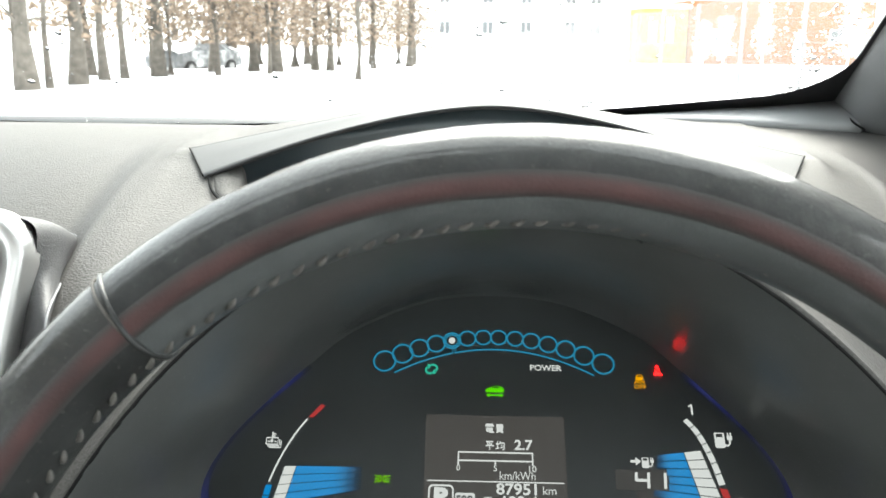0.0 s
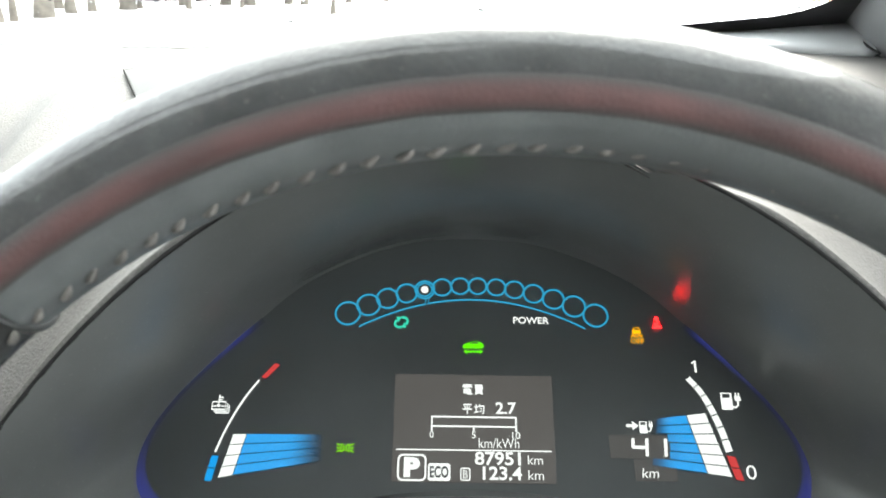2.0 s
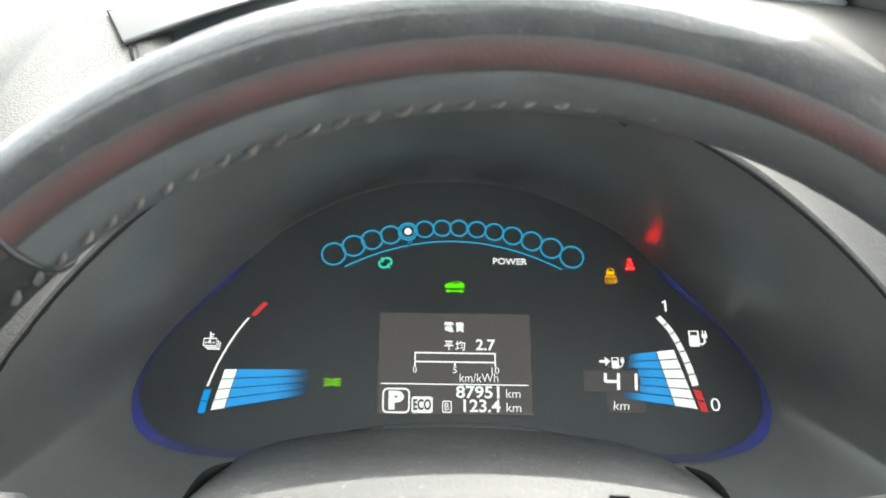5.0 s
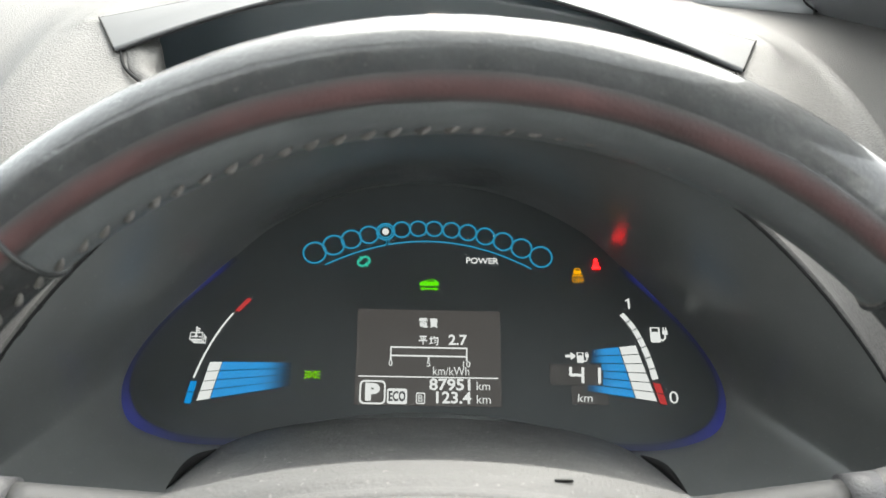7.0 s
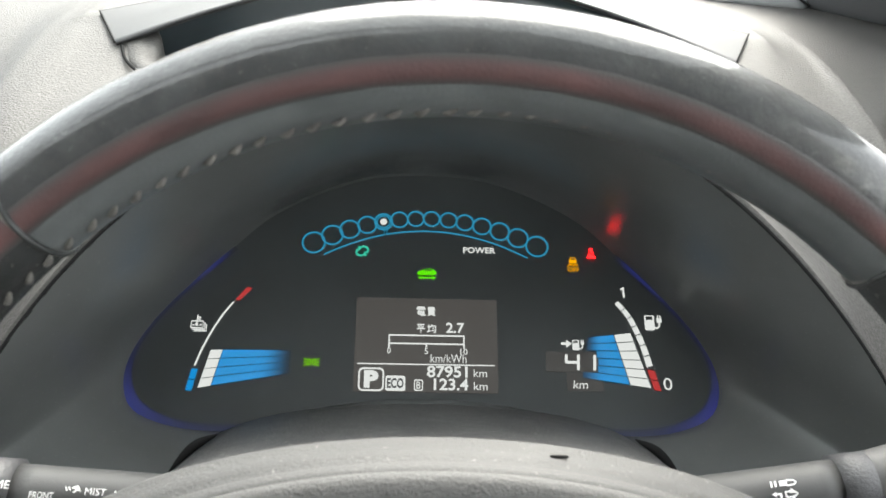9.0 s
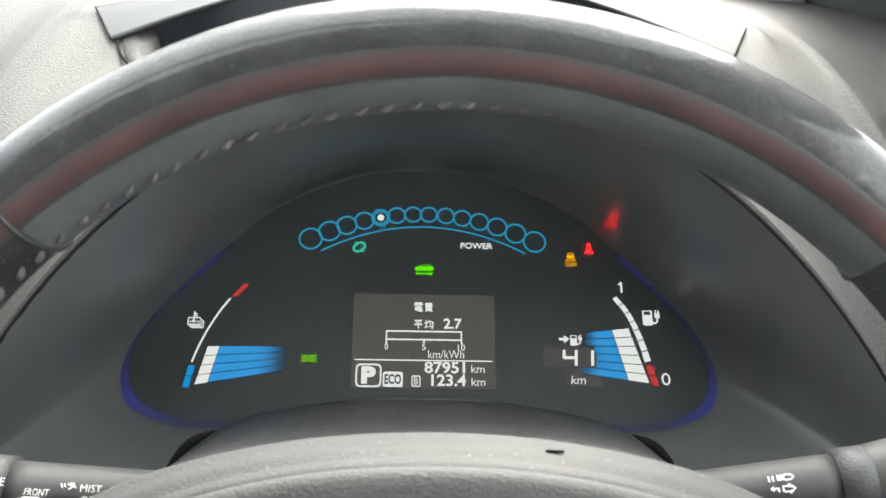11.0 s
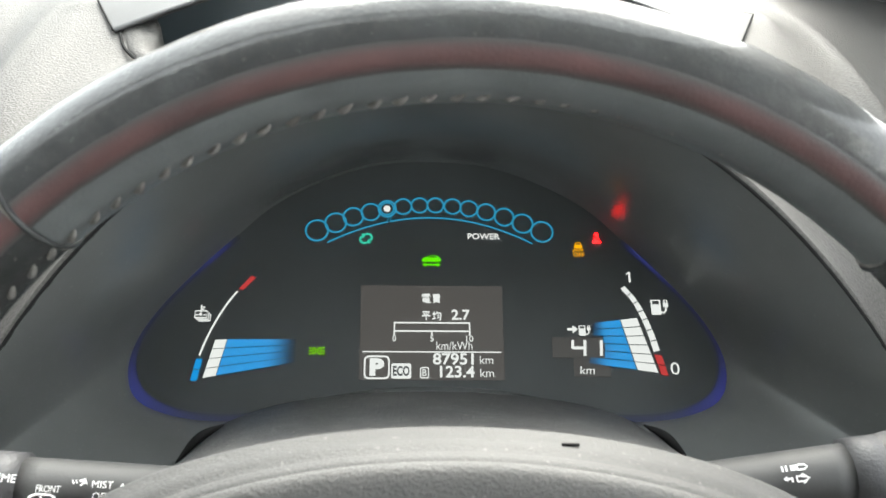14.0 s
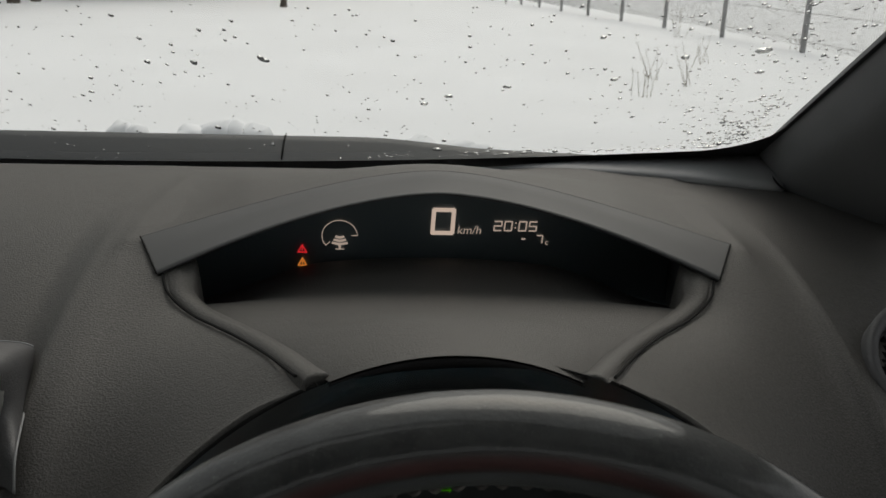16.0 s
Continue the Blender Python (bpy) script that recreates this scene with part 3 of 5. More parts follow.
# side lights lamp
lamp_lines = []
for s in (1, -1):
    lamp_lines.append([(-60.0 + s * (1.9 - 1.45 * math.cos(radians(a))), 0.1 + 1.75 * math.sin(radians(a))) for a in range(-90, 91, 20)])
    lamp_lines.append([(-60.0 + s * 1.9, 1.95), (-60.0 + s * 1.9, -1.75)])
    for dy, ey in ((-1.1, -1.9), (0.1, 0.1), (1.3, 2.1)):
        lamp_lines.append([(-60.0 + s * 2.5, dy), (-60.0 + s * 4.1, ey)])
strokes_shape("side_light_lamp", lamp_lines, 0.42, G_YELLOWGREEN, cluster)

# battery charge gauge and range
RIM_A = spline([(103.9, 37.2, 0), (109.6, 29.6, 0), (113.6, 21.0, 0), (116.9, 11.0, 0), (119.3, 0.6, 0)], 12)
for k in range(7):
    i0, i1 = round(k * 48 / 7), round((k + 1) * 48 / 7)
    seg = [tuple(p.xy) for p in RIM_A[i0:i1 + 1]]
    seg[0] = tuple(Vector(seg[0]).lerp(Vector(seg[1]), 0.5))
    seg[-1] = tuple(Vector(seg[-1]).lerp(Vector(seg[-2]), 0.25))
    flat_shape("capacity_bar", [stroke(seg, 2.6 + 0.12 * k)], G_WHITE, cluster)
for a, b in ((0.0, 0.47), (0.53, 1.0)):
    flat_shape("capacity_low", [quad_mix((120.6, -12.0), (124.2, -12.6), (121.6, -1.6), (117.8, -1.0), 0, 1, a, b)], G_REDBAR, cluster)
for k in range(6):
    t0, t1 = k / 6 + 0.01, (k + 1) / 6 - 0.01
    flat_shape("charge_bar", [quad_mix((108.2, -9.7), (119.0, -11.2), (110.2, 19.6), (101.4, 18.4), 0, 1, t0, t1)], G_WHITE, cluster)
    start, rows = {1: 0.34, 2: 0.36, 3: 0.32}.get(k, 0.0), []
    for j in range(13):
        q = quad_mix((82.6, -6.2), (107.6, -9.6), (100.8, 18.3), (87.0, 16.6), start + (1 - start) * j / 12, 1, t0, t1)
        rows.append([Vector((x * MM, y * MM, 0.001)) for x, y in (q[0], q[3])])
    give(grid("charge_glow", rows[::-1], G_SKY_FADE, cluster, smooth=False), [1 - (0.85 if k < 1 or k > 3 else 0.3) * smoothstep(0.5, 1.0, j / 12) for j in range(13) for _ in range(2)])
flat_shape("full_mark", [[(108.0, 40.0), (109.0, 40.0), (109.0, 46.0), (108.3, 46.0), (106.7, 44.9), (106.9, 44.2), (108.0, 44.8)]], G_WHITE, cluster)
text_shape("empty_mark", "0", 125.6, -12.0, 6.6, G_WHITE, cluster, width=4.8)


def pump(name, x, y, s, parent):
    p = strokes_shape(name, [[(x, y), (x, y + 8 * s), (x + 4.6 * s, y + 8 * s), (x + 4.6 * s, y)], [(x + 0.8 * s, y + 5.2 * s), (x + 4 * s, y + 5.2 * s)], [(x + 4.6 * s, y + 1.4 * s), (x + 6.4 * s, y + 0.8 * s), (x + 7.6 * s, y + 2.0 * s), (x + 7.8 * s, y + 4.0 * s)]], 0.95 * s, G_WHITE, parent)
    flat_shape("pump_body", [rect(x, y - 0.4 * s, x + 4.6 * s, y + 5.2 * s)], G_WHITE, p)
    flat_shape("plug", [[(x + 6.4 * s, y + 4.2 * s), (x + 9.2 * s, y + 4.2 * s), (x + 9.2 * s, y + 6.6 * s), (x + 6.4 * s, y + 6.6 * s)], rect(x + 6.8 * s, y + 6.6 * s, x + 7.4 * s, y + 8.4 * s), rect(x + 8.2 * s, y + 6.6 * s, x + 8.8 * s, y + 8.4 * s)], G_WHITE, p)
    return p


pump("charge_symbol", 119.2, 21.6, 0.98, cluster)
pump("charge_symbol", 78.6, 9.4, 0.66, cluster)
flat_shape("range_arrow", [[(72.2, 12.0), (75.0, 12.0), (75.0, 10.4), (77.9, 12.7), (75.0, 15.0), (75.0, 13.4), (72.2, 13.4)]], G_WHITE, cluster)
flat_shape("range_window", [rect(63.6, -2.8, 92.4, 8.4)], G_RANGE, cluster, "dim grey backlit range window", h=0.05, depth=0.2)
flat_shape("range_window", [rect(74.4, -13.2, 94.0, -3.1)], G_RANGE, cluster, "dim grey backlit unit window", h=0.05, depth=0.2)
seven_segment("range_digit", "4", 73.4, -2.4, 8.0, 9.6, 1.5, G_WHITE, cluster, 0.06)
seven_segment("range_digit", "1", 82.2, -2.4, 8.0, 9.6, 1.5, G_WHITE, cluster, 0.06)
text_shape("unit_label", "km", 77.4, -11.9, 4.4, G_WHITE, cluster, width=7.6, shear=0.12)
# stability lamp and belt lamp
esp = strokes_shape("stability_lamp", [[(78.4, 57.9), (79.5, 59.3), (80.5, 58.3), (81.0, 59.3)], [(81.5, 57.9), (82.6, 59.3), (83.6, 58.3), (84.1, 59.3)]], 0.6, G_AMBER, cluster)
flat_shape("stability_car", [[(79.3, 60.4), (79.4, 61.6), (80.0, 63.2), (82.8, 63.2), (83.4, 61.6), (83.5, 60.4), (82.9, 59.8), (79.9, 59.8)]], G_AMBER, esp)
flat_shape("stability_car_window", [[(80.1, 61.7), (80.5, 62.6), (82.3, 62.6), (82.7, 61.7)]], BLACK, esp, h=1.1)
text_shape("stability_letters", "OFF", 78.2, 54.6, 2.5, G_AMBER, esp, width=6.6, bold=0.006)
belt = flat_shape("belt_lamp", [[(89.7, 63.2), (94.3, 63.2), (94.0, 64.2), (93.2, 64.6), (93.4, 66.2), (92.8, 67.0), (91.2, 67.0), (90.6, 66.2), (90.8, 64.6), (90.0, 64.2)]], G_RED, cluster)
flat_shape("belt_lamp_top", [disc(92.0, 68.2, 0.95)], G_RED, belt)
strokes_shape("belt_lamp_strap", [[(90.9, 66.6), (93.0, 64.6)]], 0.45, BLACK, belt, h=1.1)

# blue edge light round the face's lower corners: a guide that glows most at the corners and at its upper ends
for s in (1, -1):
    loop = spline([(s * x, y, 0) for x, y in ((106, 65.5), (125, 45), (142, 24), (152, 5), (153.6, -12), (146.6, -25.6), (126, -33.6), (98, -35.2), (80, -30.6))], 6)
    rows, values = [], []
    for i, p in enumerate(loop):
        f = i / (len(loop) - 1)
        d = (loop[min(i + 1, len(loop) - 1)] - loop[max(i - 1, 0)]).normalized()
        q = Vector((d.y, -d.x, 0)) * s
        corner = math.exp(-((f - 0.60) / 0.12) ** 2)
        w = 4.2 + 4.0 * corner + 1.6 * math.exp(-(f / 0.10) ** 2)
        power = (0.28 + 0.75 * corner + 0.6 * math.exp(-((f - 0.07) / 0.08) ** 2)) * smoothstep(0, 0.05, f) * smoothstep(1.0, 0.85, f)
        for k in range(9):
            t = k / 8
            values.append(power * math.sin(math.pi * (0.06 + 0.94 * t) ** 0.6) ** 1.6)
        rows.append([(p - q * w * (k / 8 * 1.9 - 0.5)) * MM + Vector((0, 0, 0.0011)) for k in range(9)])
    give(grid("light_pipe", rows, G_PIPE, cluster, "dark blue glowing edge light"), values)

# ---------------------------------------------------------------- dashboard
LIP_C = (0.0318, 0.2567, 0.881)
LIP_A, LIP_B, LIP_LEAN = 0.228, 0.2869, radians(33.6)


def lip(a, out=0.0):
    """The edge of the binnacle's hood: half an ellipse that leans back; a in degrees, 90 at its top."""
    s = LIP_B + out
    crest = math.exp(-((a - 90) / 28) ** 2)
    return Vector((0, -0.016 * crest, 0.006 * crest)) + Vector((LIP_C[0] + (LIP_A + out) * math.cos(radians(a)), LIP_C[1] + s * math.sin(radians(a)) * math.sin(LIP_LEAN), LIP_C[2] + s * math.sin(radians(a)) * math.cos(LIP_LEAN)))


VENT_AT = Vector((0.312, 0.462, 1.093))
dashboard = thing("dashboard", "dark grey grained plastic dashboard with worn matt top", "dashboard")
LAT_Y = [0.20, 0.26, 0.28, 0.31, 0.35, 0.40, 0.45, 0.475, 0.508, 0.541, 0.563, 0.585, 0.61, 0.70, 0.76, 0.80, 0.825]
LAT_Z = [0.60, 0.78, 0.870, 0.930, 0.980, 1.028, 1.066, 1.082, 1.098, 1.1085, 1.120, 1.1275, 1.129, 1.129, 1.125, 1.121, 1.117]
NAV_Y = [0.33, 0.36, 0.38, 0.405, 0.463, 0.4935, 0.53, 0.575, 0.62, 0.70, 0.80, 0.825]
NAV_Z = [0.955, 1.0, 1.022, 1.046, 1.0745, 1.0868, 1.102, 1.121, 1.127, 1.128, 1.121, 1.117]
HOOD_Y = [0.39, 0.406, 0.436, 0.466, 0.486, 0.498, 0.508, 0.5145, 0.525, 0.541, 0.556, 0.575]
HOOD_X = [0.0675, 0.0786, 0.095, 0.1148, 0.130, 0.1397, 0.1502, 0.1576, 0.1666, 0.1737, 0.182, 0.1976]
HOOD_Z = [1.1155, 1.1135, 1.1095, 1.105, 1.1025, 1.1017, 1.1017, 1.1032, 1.1078, 1.1162, 1.1212, 1.1277]


def hood_gap(x, y):
    """How far a point of the plan lies outside the display's rails; negative within them."""
    dx = abs(x - CX)
    if y < 0.39:
        return math.hypot(max(0.0, dx - 0.0675), 0.39 - y)
    return (dx - interp(y, HOOD_Y, HOOD_X)) * 0.72


def dash_height(x, y):
    dx = x - CX
    d = abs(dx) - 0.2
    d = min(0.2, (d + math.sqrt(d * d + 0.0025)) / 2)
    soft = 0.05 * smoothstep(0.19, 0.26, abs(dx))
    z = sum(interp(y + 0.45 * d + soft * k / 4, LAT_Y, LAT_Z) for k in range(-4, 5)) / 9 - 0.05 * d * smoothstep(0.72, 0.56, y)
    if y < 0.60:
        g = max(0.0, hood_gap(x, y))
        near = interp(y, HOOD_Y, HOOD_Z) - 0.001
        z += (near - z) * math.exp(-(g / 0.078) ** 2) * smoothstep(0.60, 0.57, y)
    if x > 0.05:
        z += 0.0075 * smoothstep(0.06, 0.16, x) * smoothstep(-0.085, -0.034, y - rear_edge(x))
    w = smoothstep(-0.17, -0.32, x)
    return z * (1 - w) + interp(y, NAV_Y, NAV_Z) * w


def rear_edge(x):
    """Where the dash top ends under the windshield."""
    return 0.826 - 0.012 * abs(x + 0.1) - 0.27 * max(0, x - 0.1)


cols = []
xs = [-1.02 + 0.72 * k / 36 for k in range(36)] + [-0.30 + 0.75 * k / 250 for k in range(251)]
for x in xs:
    c = (x - LIP_C[0]) / LIP_A
    if abs(c) < 0.995:
        p = lip(math.degrees(math.acos(c)), 0.002)
        y0, z0 = p.y, p.z
        side = smoothstep(0.08, 0.11, abs(x - LIP_C[0]))
    else:
        y0, z0, side = 0.2567, 0.80, 0.0
    w = smoothstep(-0.176, -0.222, x)
    y0, z0 = y0 * (1 - w) + 0.385 * w, z0 * (1 - w) + 0.80 * w
    y1 = rear_edge(x)
    col = []
    for k in range(101):
        f = (k / 100) ** 1.6
        y = y0 + (y1 - y0) * f
        b = smoothstep(0, 0.05, y - y0)
        roll = 0.0098 * (1 - math.exp(-(y - y0) / 0.002)) * side
        col.append((x, y, (z0 + roll) * (1 - b) + dash_height(x, y) * b))
    col.insert(0, (x, y0 + 0.006, z0 - 0.006))
    col.append((x, y1 + 0.004, dash_height(x, y1) - 0.012))
    cols.append(col)
# ease the folds outside the display
zz = np.array([[p[2] for p in c] for c in cols])
free = np.array([[hood_gap(p[0], p[1]) > 0.004 and 3 < k < len(c) - 3 and (p[1] < 0.56 or abs(p[0] - CX) > 0.21) for k, p in enumerate(c)] for c in cols])
for _ in range(160):
    mean = zz.copy()
    mean[1:-1, 1:-1] = (zz[:-2, 1:-1] + zz[2:, 1:-1] + zz[1:-1, :-2] + zz[1:-1, 2:]) / 4
    zz = np.where(free, mean, zz)
cols = [[(p[0], p[1], float(z)) for p, z in zip(c, zc)] for c, zc in zip(cols, zz)]
dash_top = grid("dash_top", cols, DASH, dashboard, "grained grey dash top", thick=0.0)
# the display stands in an opening of the dash skin
bm = bmesh.new()
bm.from_mesh(dash_top.data)
bmesh.ops.delete(bm, geom=[f for f in bm.faces if hood_gap(f.calc_center_median().x, f.calc_center_median().y) < (-0.0012 if f.calc_center_median().y < 0.565 else -0.012 if f.calc_center_median().y < 0.70 else -9) or (f.calc_center_median().y < 0.415 and all(abs(v.co.x - CX) < 0.073 for v in f.verts)) or all(math.hypot(v.co.x - VENT_AT.x, v.co.y - VENT_AT.y) < 0.034 for v in f.verts)], context="FACES")
bm.to_mesh(dash_top.data)
bm.free()

# binnacle funnel: from the face's outline out to the lip above, and out to the front edge of its floor below
n_face = len(FACE_LOOP)
arc_len = [0.0]
for i in range(n_face):
    arc_len.append(arc_len[-1] + (FACE_LOOP[(i + 1) % n_face] - FACE_LOOP[i]).length)
total = arc_len[n_face]
right_end = min(arc_len[i] for i in range(n_face) if FACE_LOOP[i].y < 2 and FACE_LOOP[i].x > 0)
FLOOR_Y, FLOOR_Z = 0.298, 0.957


def outer_point(i):
    """The funnel's outer edge that belongs to the i-th point of the face's outline."""
    d = arc_len[i]
    side = 1 if d < total / 2 else -1
    d = min(d, total - d)
    if d <= right_end:
        p = lip(90 - 70 * d / right_end)
    else:
        f = (d - right_end) / (total / 2 - right_end)
        c = lip(20)
        bend = smoothstep(0, 0.45, f)
        p = Vector((c.x + (LIP_C[0] - c.x) * f ** 1.35, c.y + (FLOOR_Y - c.y) * bend, c.z + (FLOOR_Z - c.z) * bend))
    return Vector((LIP_C[0] + side * (p.x - LIP_C[0]), p.y, p.z))


rows = []
for i in range(n_face):
    f = on_face(FACE_LOOP[i].x, FACE_LOOP[i].y)
    o = outer_point(i)
    out = Vector((o.x - CX, 0, o.z - 0.985))
    out = out.normalized() if out.length > 0 else Vector((0, 0, -1))
    row = [f + FACE_N * -0.004]
    # above it flares like a horn towards the lip, below it is a bowl
    bulge = 0.003 - 0.007 * smoothstep(0.98, 1.05, o.z)
    for j in range(17):
        t = j / 16
        row.append(f.lerp(o, t) + out * math.sin(math.pi * t ** 1.15) * bulge)
    rows.append(row)
grid("binnacle", rows, FUNNEL, dashboard, "smooth dark grey binnacle hood around the instruments", close_v=True)
for a0, a1 in ((8, 72), (109, 173)):
    tube("binnacle_gap", [lip(a, 0.0008) + Vector((0, 0.0006, 0.0)) for a in range(a0, a1, 3)], 0.0011, GAP, dashboard)

# knee panel under the binnacle, down out of sight
rows = []
for j in range(7):
    t = j / 6
    rows.append([(CX + (k / 20 - 0.5) * 0.46, 0.297 - 0.03 * t + 0.05 * t * t, 0.957 - 0.30 * t) for k in range(21)])
grid("knee_panel", rows, DASH_DARK, dashboard, "", thick=0.0)

# corner panel below the windshield, beside the pillar
rows = []
for j in range(9):
    t = j / 8
    row = []
    for k in range(25):
        s = k / 24
        x = 0.06 + 0.275 * s
        top = Vector((x, interp(x, [0.06, 0.177, 0.26, 0.322, 0.332], [0.828, 0.817, 0.80, 0.772, 0.766]), interp(x, [0.06, 0.12, 0.177, 0.26, 0.322], [1.116, 1.124, 1.132, 1.142, 1.149])))
        y_bot = rear_edge(x) - 0.002 - 0.032 * smoothstep(0.06, 0.16, x)
        bot = Vector((x - 0.012 * s, y_bot, dash_height(x, y_bot) + 0.0012))
        row.append(top.lerp(bot, t) + Vector((0, -0.001, 0.002)) * math.sin(math.pi * t))
    rows.append(row)
rows.append([p + Vector((0, 0.003, -0.007)) for p in rows[-1]])
grid("corner_panel", rows, CORNER, dashboard, "smooth grey corner trim panel", thick=0.003)
tube("corner_gap", spline([Vector((0.3222, 0.768, 1.1485)), Vector((0.3195, 0.751, 1.1435)), Vector((0.3175, 0.732, 1.1368)), Vector((0.3205, 0.713, 1.1315))], 6), 0.0009, GAP, dashboard)

# side air vent at the outer end
vent = Matrix.Translation(VENT_AT) @ Matrix.Rotation(radians(-10), 4, "Z") @ Matrix.Rotation(radians(40), 4, "X")
bm = bmesh.new()
prof = [(0.043, -0.02), (0.043, 0.004), (0.040, 0.007), (0.036, 0.005), (0.034, -0.012)]
ring = [[bm.verts.new(vent @ Vector((r * math.cos(2 * math.pi * k / 40), r * math.sin(2 * math.pi * k / 40), h))) for k in range(40)] for r, h in prof]
for a, b in zip(ring, ring[1:]):
    for k in range(40):
        bm.faces.new((a[k], a[(k + 1) % 40], b[(k + 1) % 40], b[k]))
air_vent = tagged(part("air_vent", bm, DASH_DARK, None, smooth=True), "round black dashboard air vent with a raised ring", "air vent")
for k in (-1, 0, 1):
    bm = box_bm(-0.032 + 0.004 * abs(k), 0.032 - 0.004 * abs(k), k * 0.018 - 0.001, k * 0.018 + 0.001, -0.016, -0.004, 0.0005)
    bm.transform(vent)
    part("vent_slat", bm, BLACK, air_vent)
bm = bmesh.new()
bmesh.ops.create_circle(bm, cap_ends=True, radius=0.035, segments=40, matrix=vent @ Matrix.Translation((0, 0, -0.014)))
part("vent_back", bm, GAP, air_vent)

# ---------------------------------------------------------------- upper display: visor, screen, tray and rails
display = thing("speed_display", "hooded upper display with lit speed, clock and warning signs", "dashboard display")


def hood_law(u):
    return max(0.0, 1 - (abs(u) ** 2 + 0.0009) ** 0.84)


def visor_point(u, t):
    """u: across, -1 to 1; t: 0 at the front lower edge, 1 at the groove behind."""
    a = hood_law(u)
    x = CX + (0.1785 + 0.019 * t) * u
    y = 0.5375 + 0.0535 * a + (0.0378 + 0.0305 * a) * t
    z = 1.1165 + 0.0405 * a + 0.0118 * t + (-0.0118 - 0.0008 + 0.0052 * min(t / 0.6, (1 - t) / 0.4)) * a * (t ** 0.8) - 0.009 * a * (1 - a) * t
    return Vector((x, y, z))


rows = []
for j in range(-3, 11):
    row = []
    for k in range(97):
        u = -1 + 2 * k / 96
        if j >= 0:
            row.append(visor_point(u, j / 10))
        else:
            p = visor_point(u, 0)
            row.append(p + Vector((0, [0, 0.03, 0.008, 0.0006][-j], [0, -0.006, -0.0035, -0.0016][-j])) if j != -1 else p + Vector((0, 0.03, -0.006)))
    rows.append(row)
rows[0], rows[1], rows[2] = ([visor_point(-1 + 2 * k / 96, 0) + Vector((0, dy, dz)) for k in range(97)] for dy, dz in ((0.09, -0.004), (0.006, -0.003), (0.0004, -0.0014)))
grid("visor", rows, TRIM, display, "smooth grey arched visor", thick=0.0)
tube("visor_groove", [visor_point(-1 + 2 * k / 96, 1.0) + Vector((0, 0.0005, -0.0001)) for k in range(97)], 0.0004, DASH_DARK, display)
# dash skin that rises behind the visor to meet it
rows = []
for j in range(9):
    t = j / 8
    row = []
    for k in range(97):
        u = -1 + 2 * k / 96
        p = visor_point(u, 1.0) + Vector((0, 0.0008, 0.0001))
        x = p.x + 0.03 * u * t
        y = p.y + (0.822 - p.y) * t
        zb = dash_height(x, min(y, 0.82)) + 0.001 - 0.004 * smoothstep(0.9, 1, t)
        z = p.z * (1 - smoothstep(0, 1, t)) + zb * smoothstep(0, 1, t)
        tuck = smoothstep(0.68, 1, abs(u)) * smoothstep(0, 0.12, t)
        row.append(Vector((x, y, z * (1 - tuck) + (dash_height(x, min(y, 0.82)) - 0.0006) * tuck)))
    rows.append(row)
grid("dash_hump", rows, DASH, dashboard, "grained dash skin behind the visor", thick=0.0)
for s in (-1, 1):
    tube("visor_end_gap", [visor_point(s * 1.0, k / 10) + Vector((s * 0.0008, 0, 0.0)) for k in range(11)], 0.0006, GAP, display)

# tray between the rails
TRAY_Y = [0.39, 0.406, 0.436, 0.466, 0.486, 0.508, 0.525, 0.541, 0.60, 0.67]
TRAY_X = [0.062, 0.0715, 0.0875, 0.106, 0.121, 0.141, 0.157, 0.164, 0.178, 0.186]


def tray_height(x, y):
    u = min(1.0, abs(x - CX) / interp(y, TRAY_Y, TRAY_X))
    arch = interp(y, [0.38, 0.46, 0.52, 0.60], [0.0185, 0.0185, 0.0082, 0.0]) * (1 - u * u)
    rise = 0.0215 * (1 - u * u) * smoothstep(0.56, 0.66, y) - 0.016 * smoothstep(0.45, 0.95, u) * smoothstep(0.53, 0.60, y)
    return interp(y, [0.38, 0.406, 0.436, 0.466, 0.486, 0.508, 0.525, 0.56, 0.60, 0.67], [1.1145, 1.111, 1.107, 1.1025, 1.0995, 1.098, 1.097, 1.092, 1.086, 1.062]) + arch + rise


rows = []
for j in range(25):
    y = 0.668 + (0.3875 - 0.668) * j / 24
    half = interp(y, TRAY_Y, TRAY_X)
    row = []
    for k in range(49):
        u = -1 + 2 * k / 48
        row.append((CX + half * u, y + 0.009 * u * u * smoothstep(0.45, 0.38, y), tray_height(CX + half * u, y)))
    rows.append(row)
front = rows[-1]
under = [lip(math.degrees(math.acos((x - LIP_C[0]) / LIP_A))) for x, y, z in front]
grid("tray", rows, DASH, display, "grained grey display tray")
rows = [[(x, y, z - 0.0012) for x, y, z in front]]
rows.append([(x, y - 0.002, min(z - 0.0014, max(z - 0.003, e.z + 0.001))) for (x, y, z), e in zip(front, under)])
rows.append([(x, y - 0.0015, min(z - 0.0018, max(z - 0.007, e.z + 0.0005))) for (x, y, z), e in zip(front, under)])
rows.append([Vector((e.x, e.y + 0.002, min(e.z - 0.0003, z - 0.002))) for (x, y, z), e in zip(front, under)])
grid("tray_front", rows, GAP, display, "dark gap under the tray's front edge")

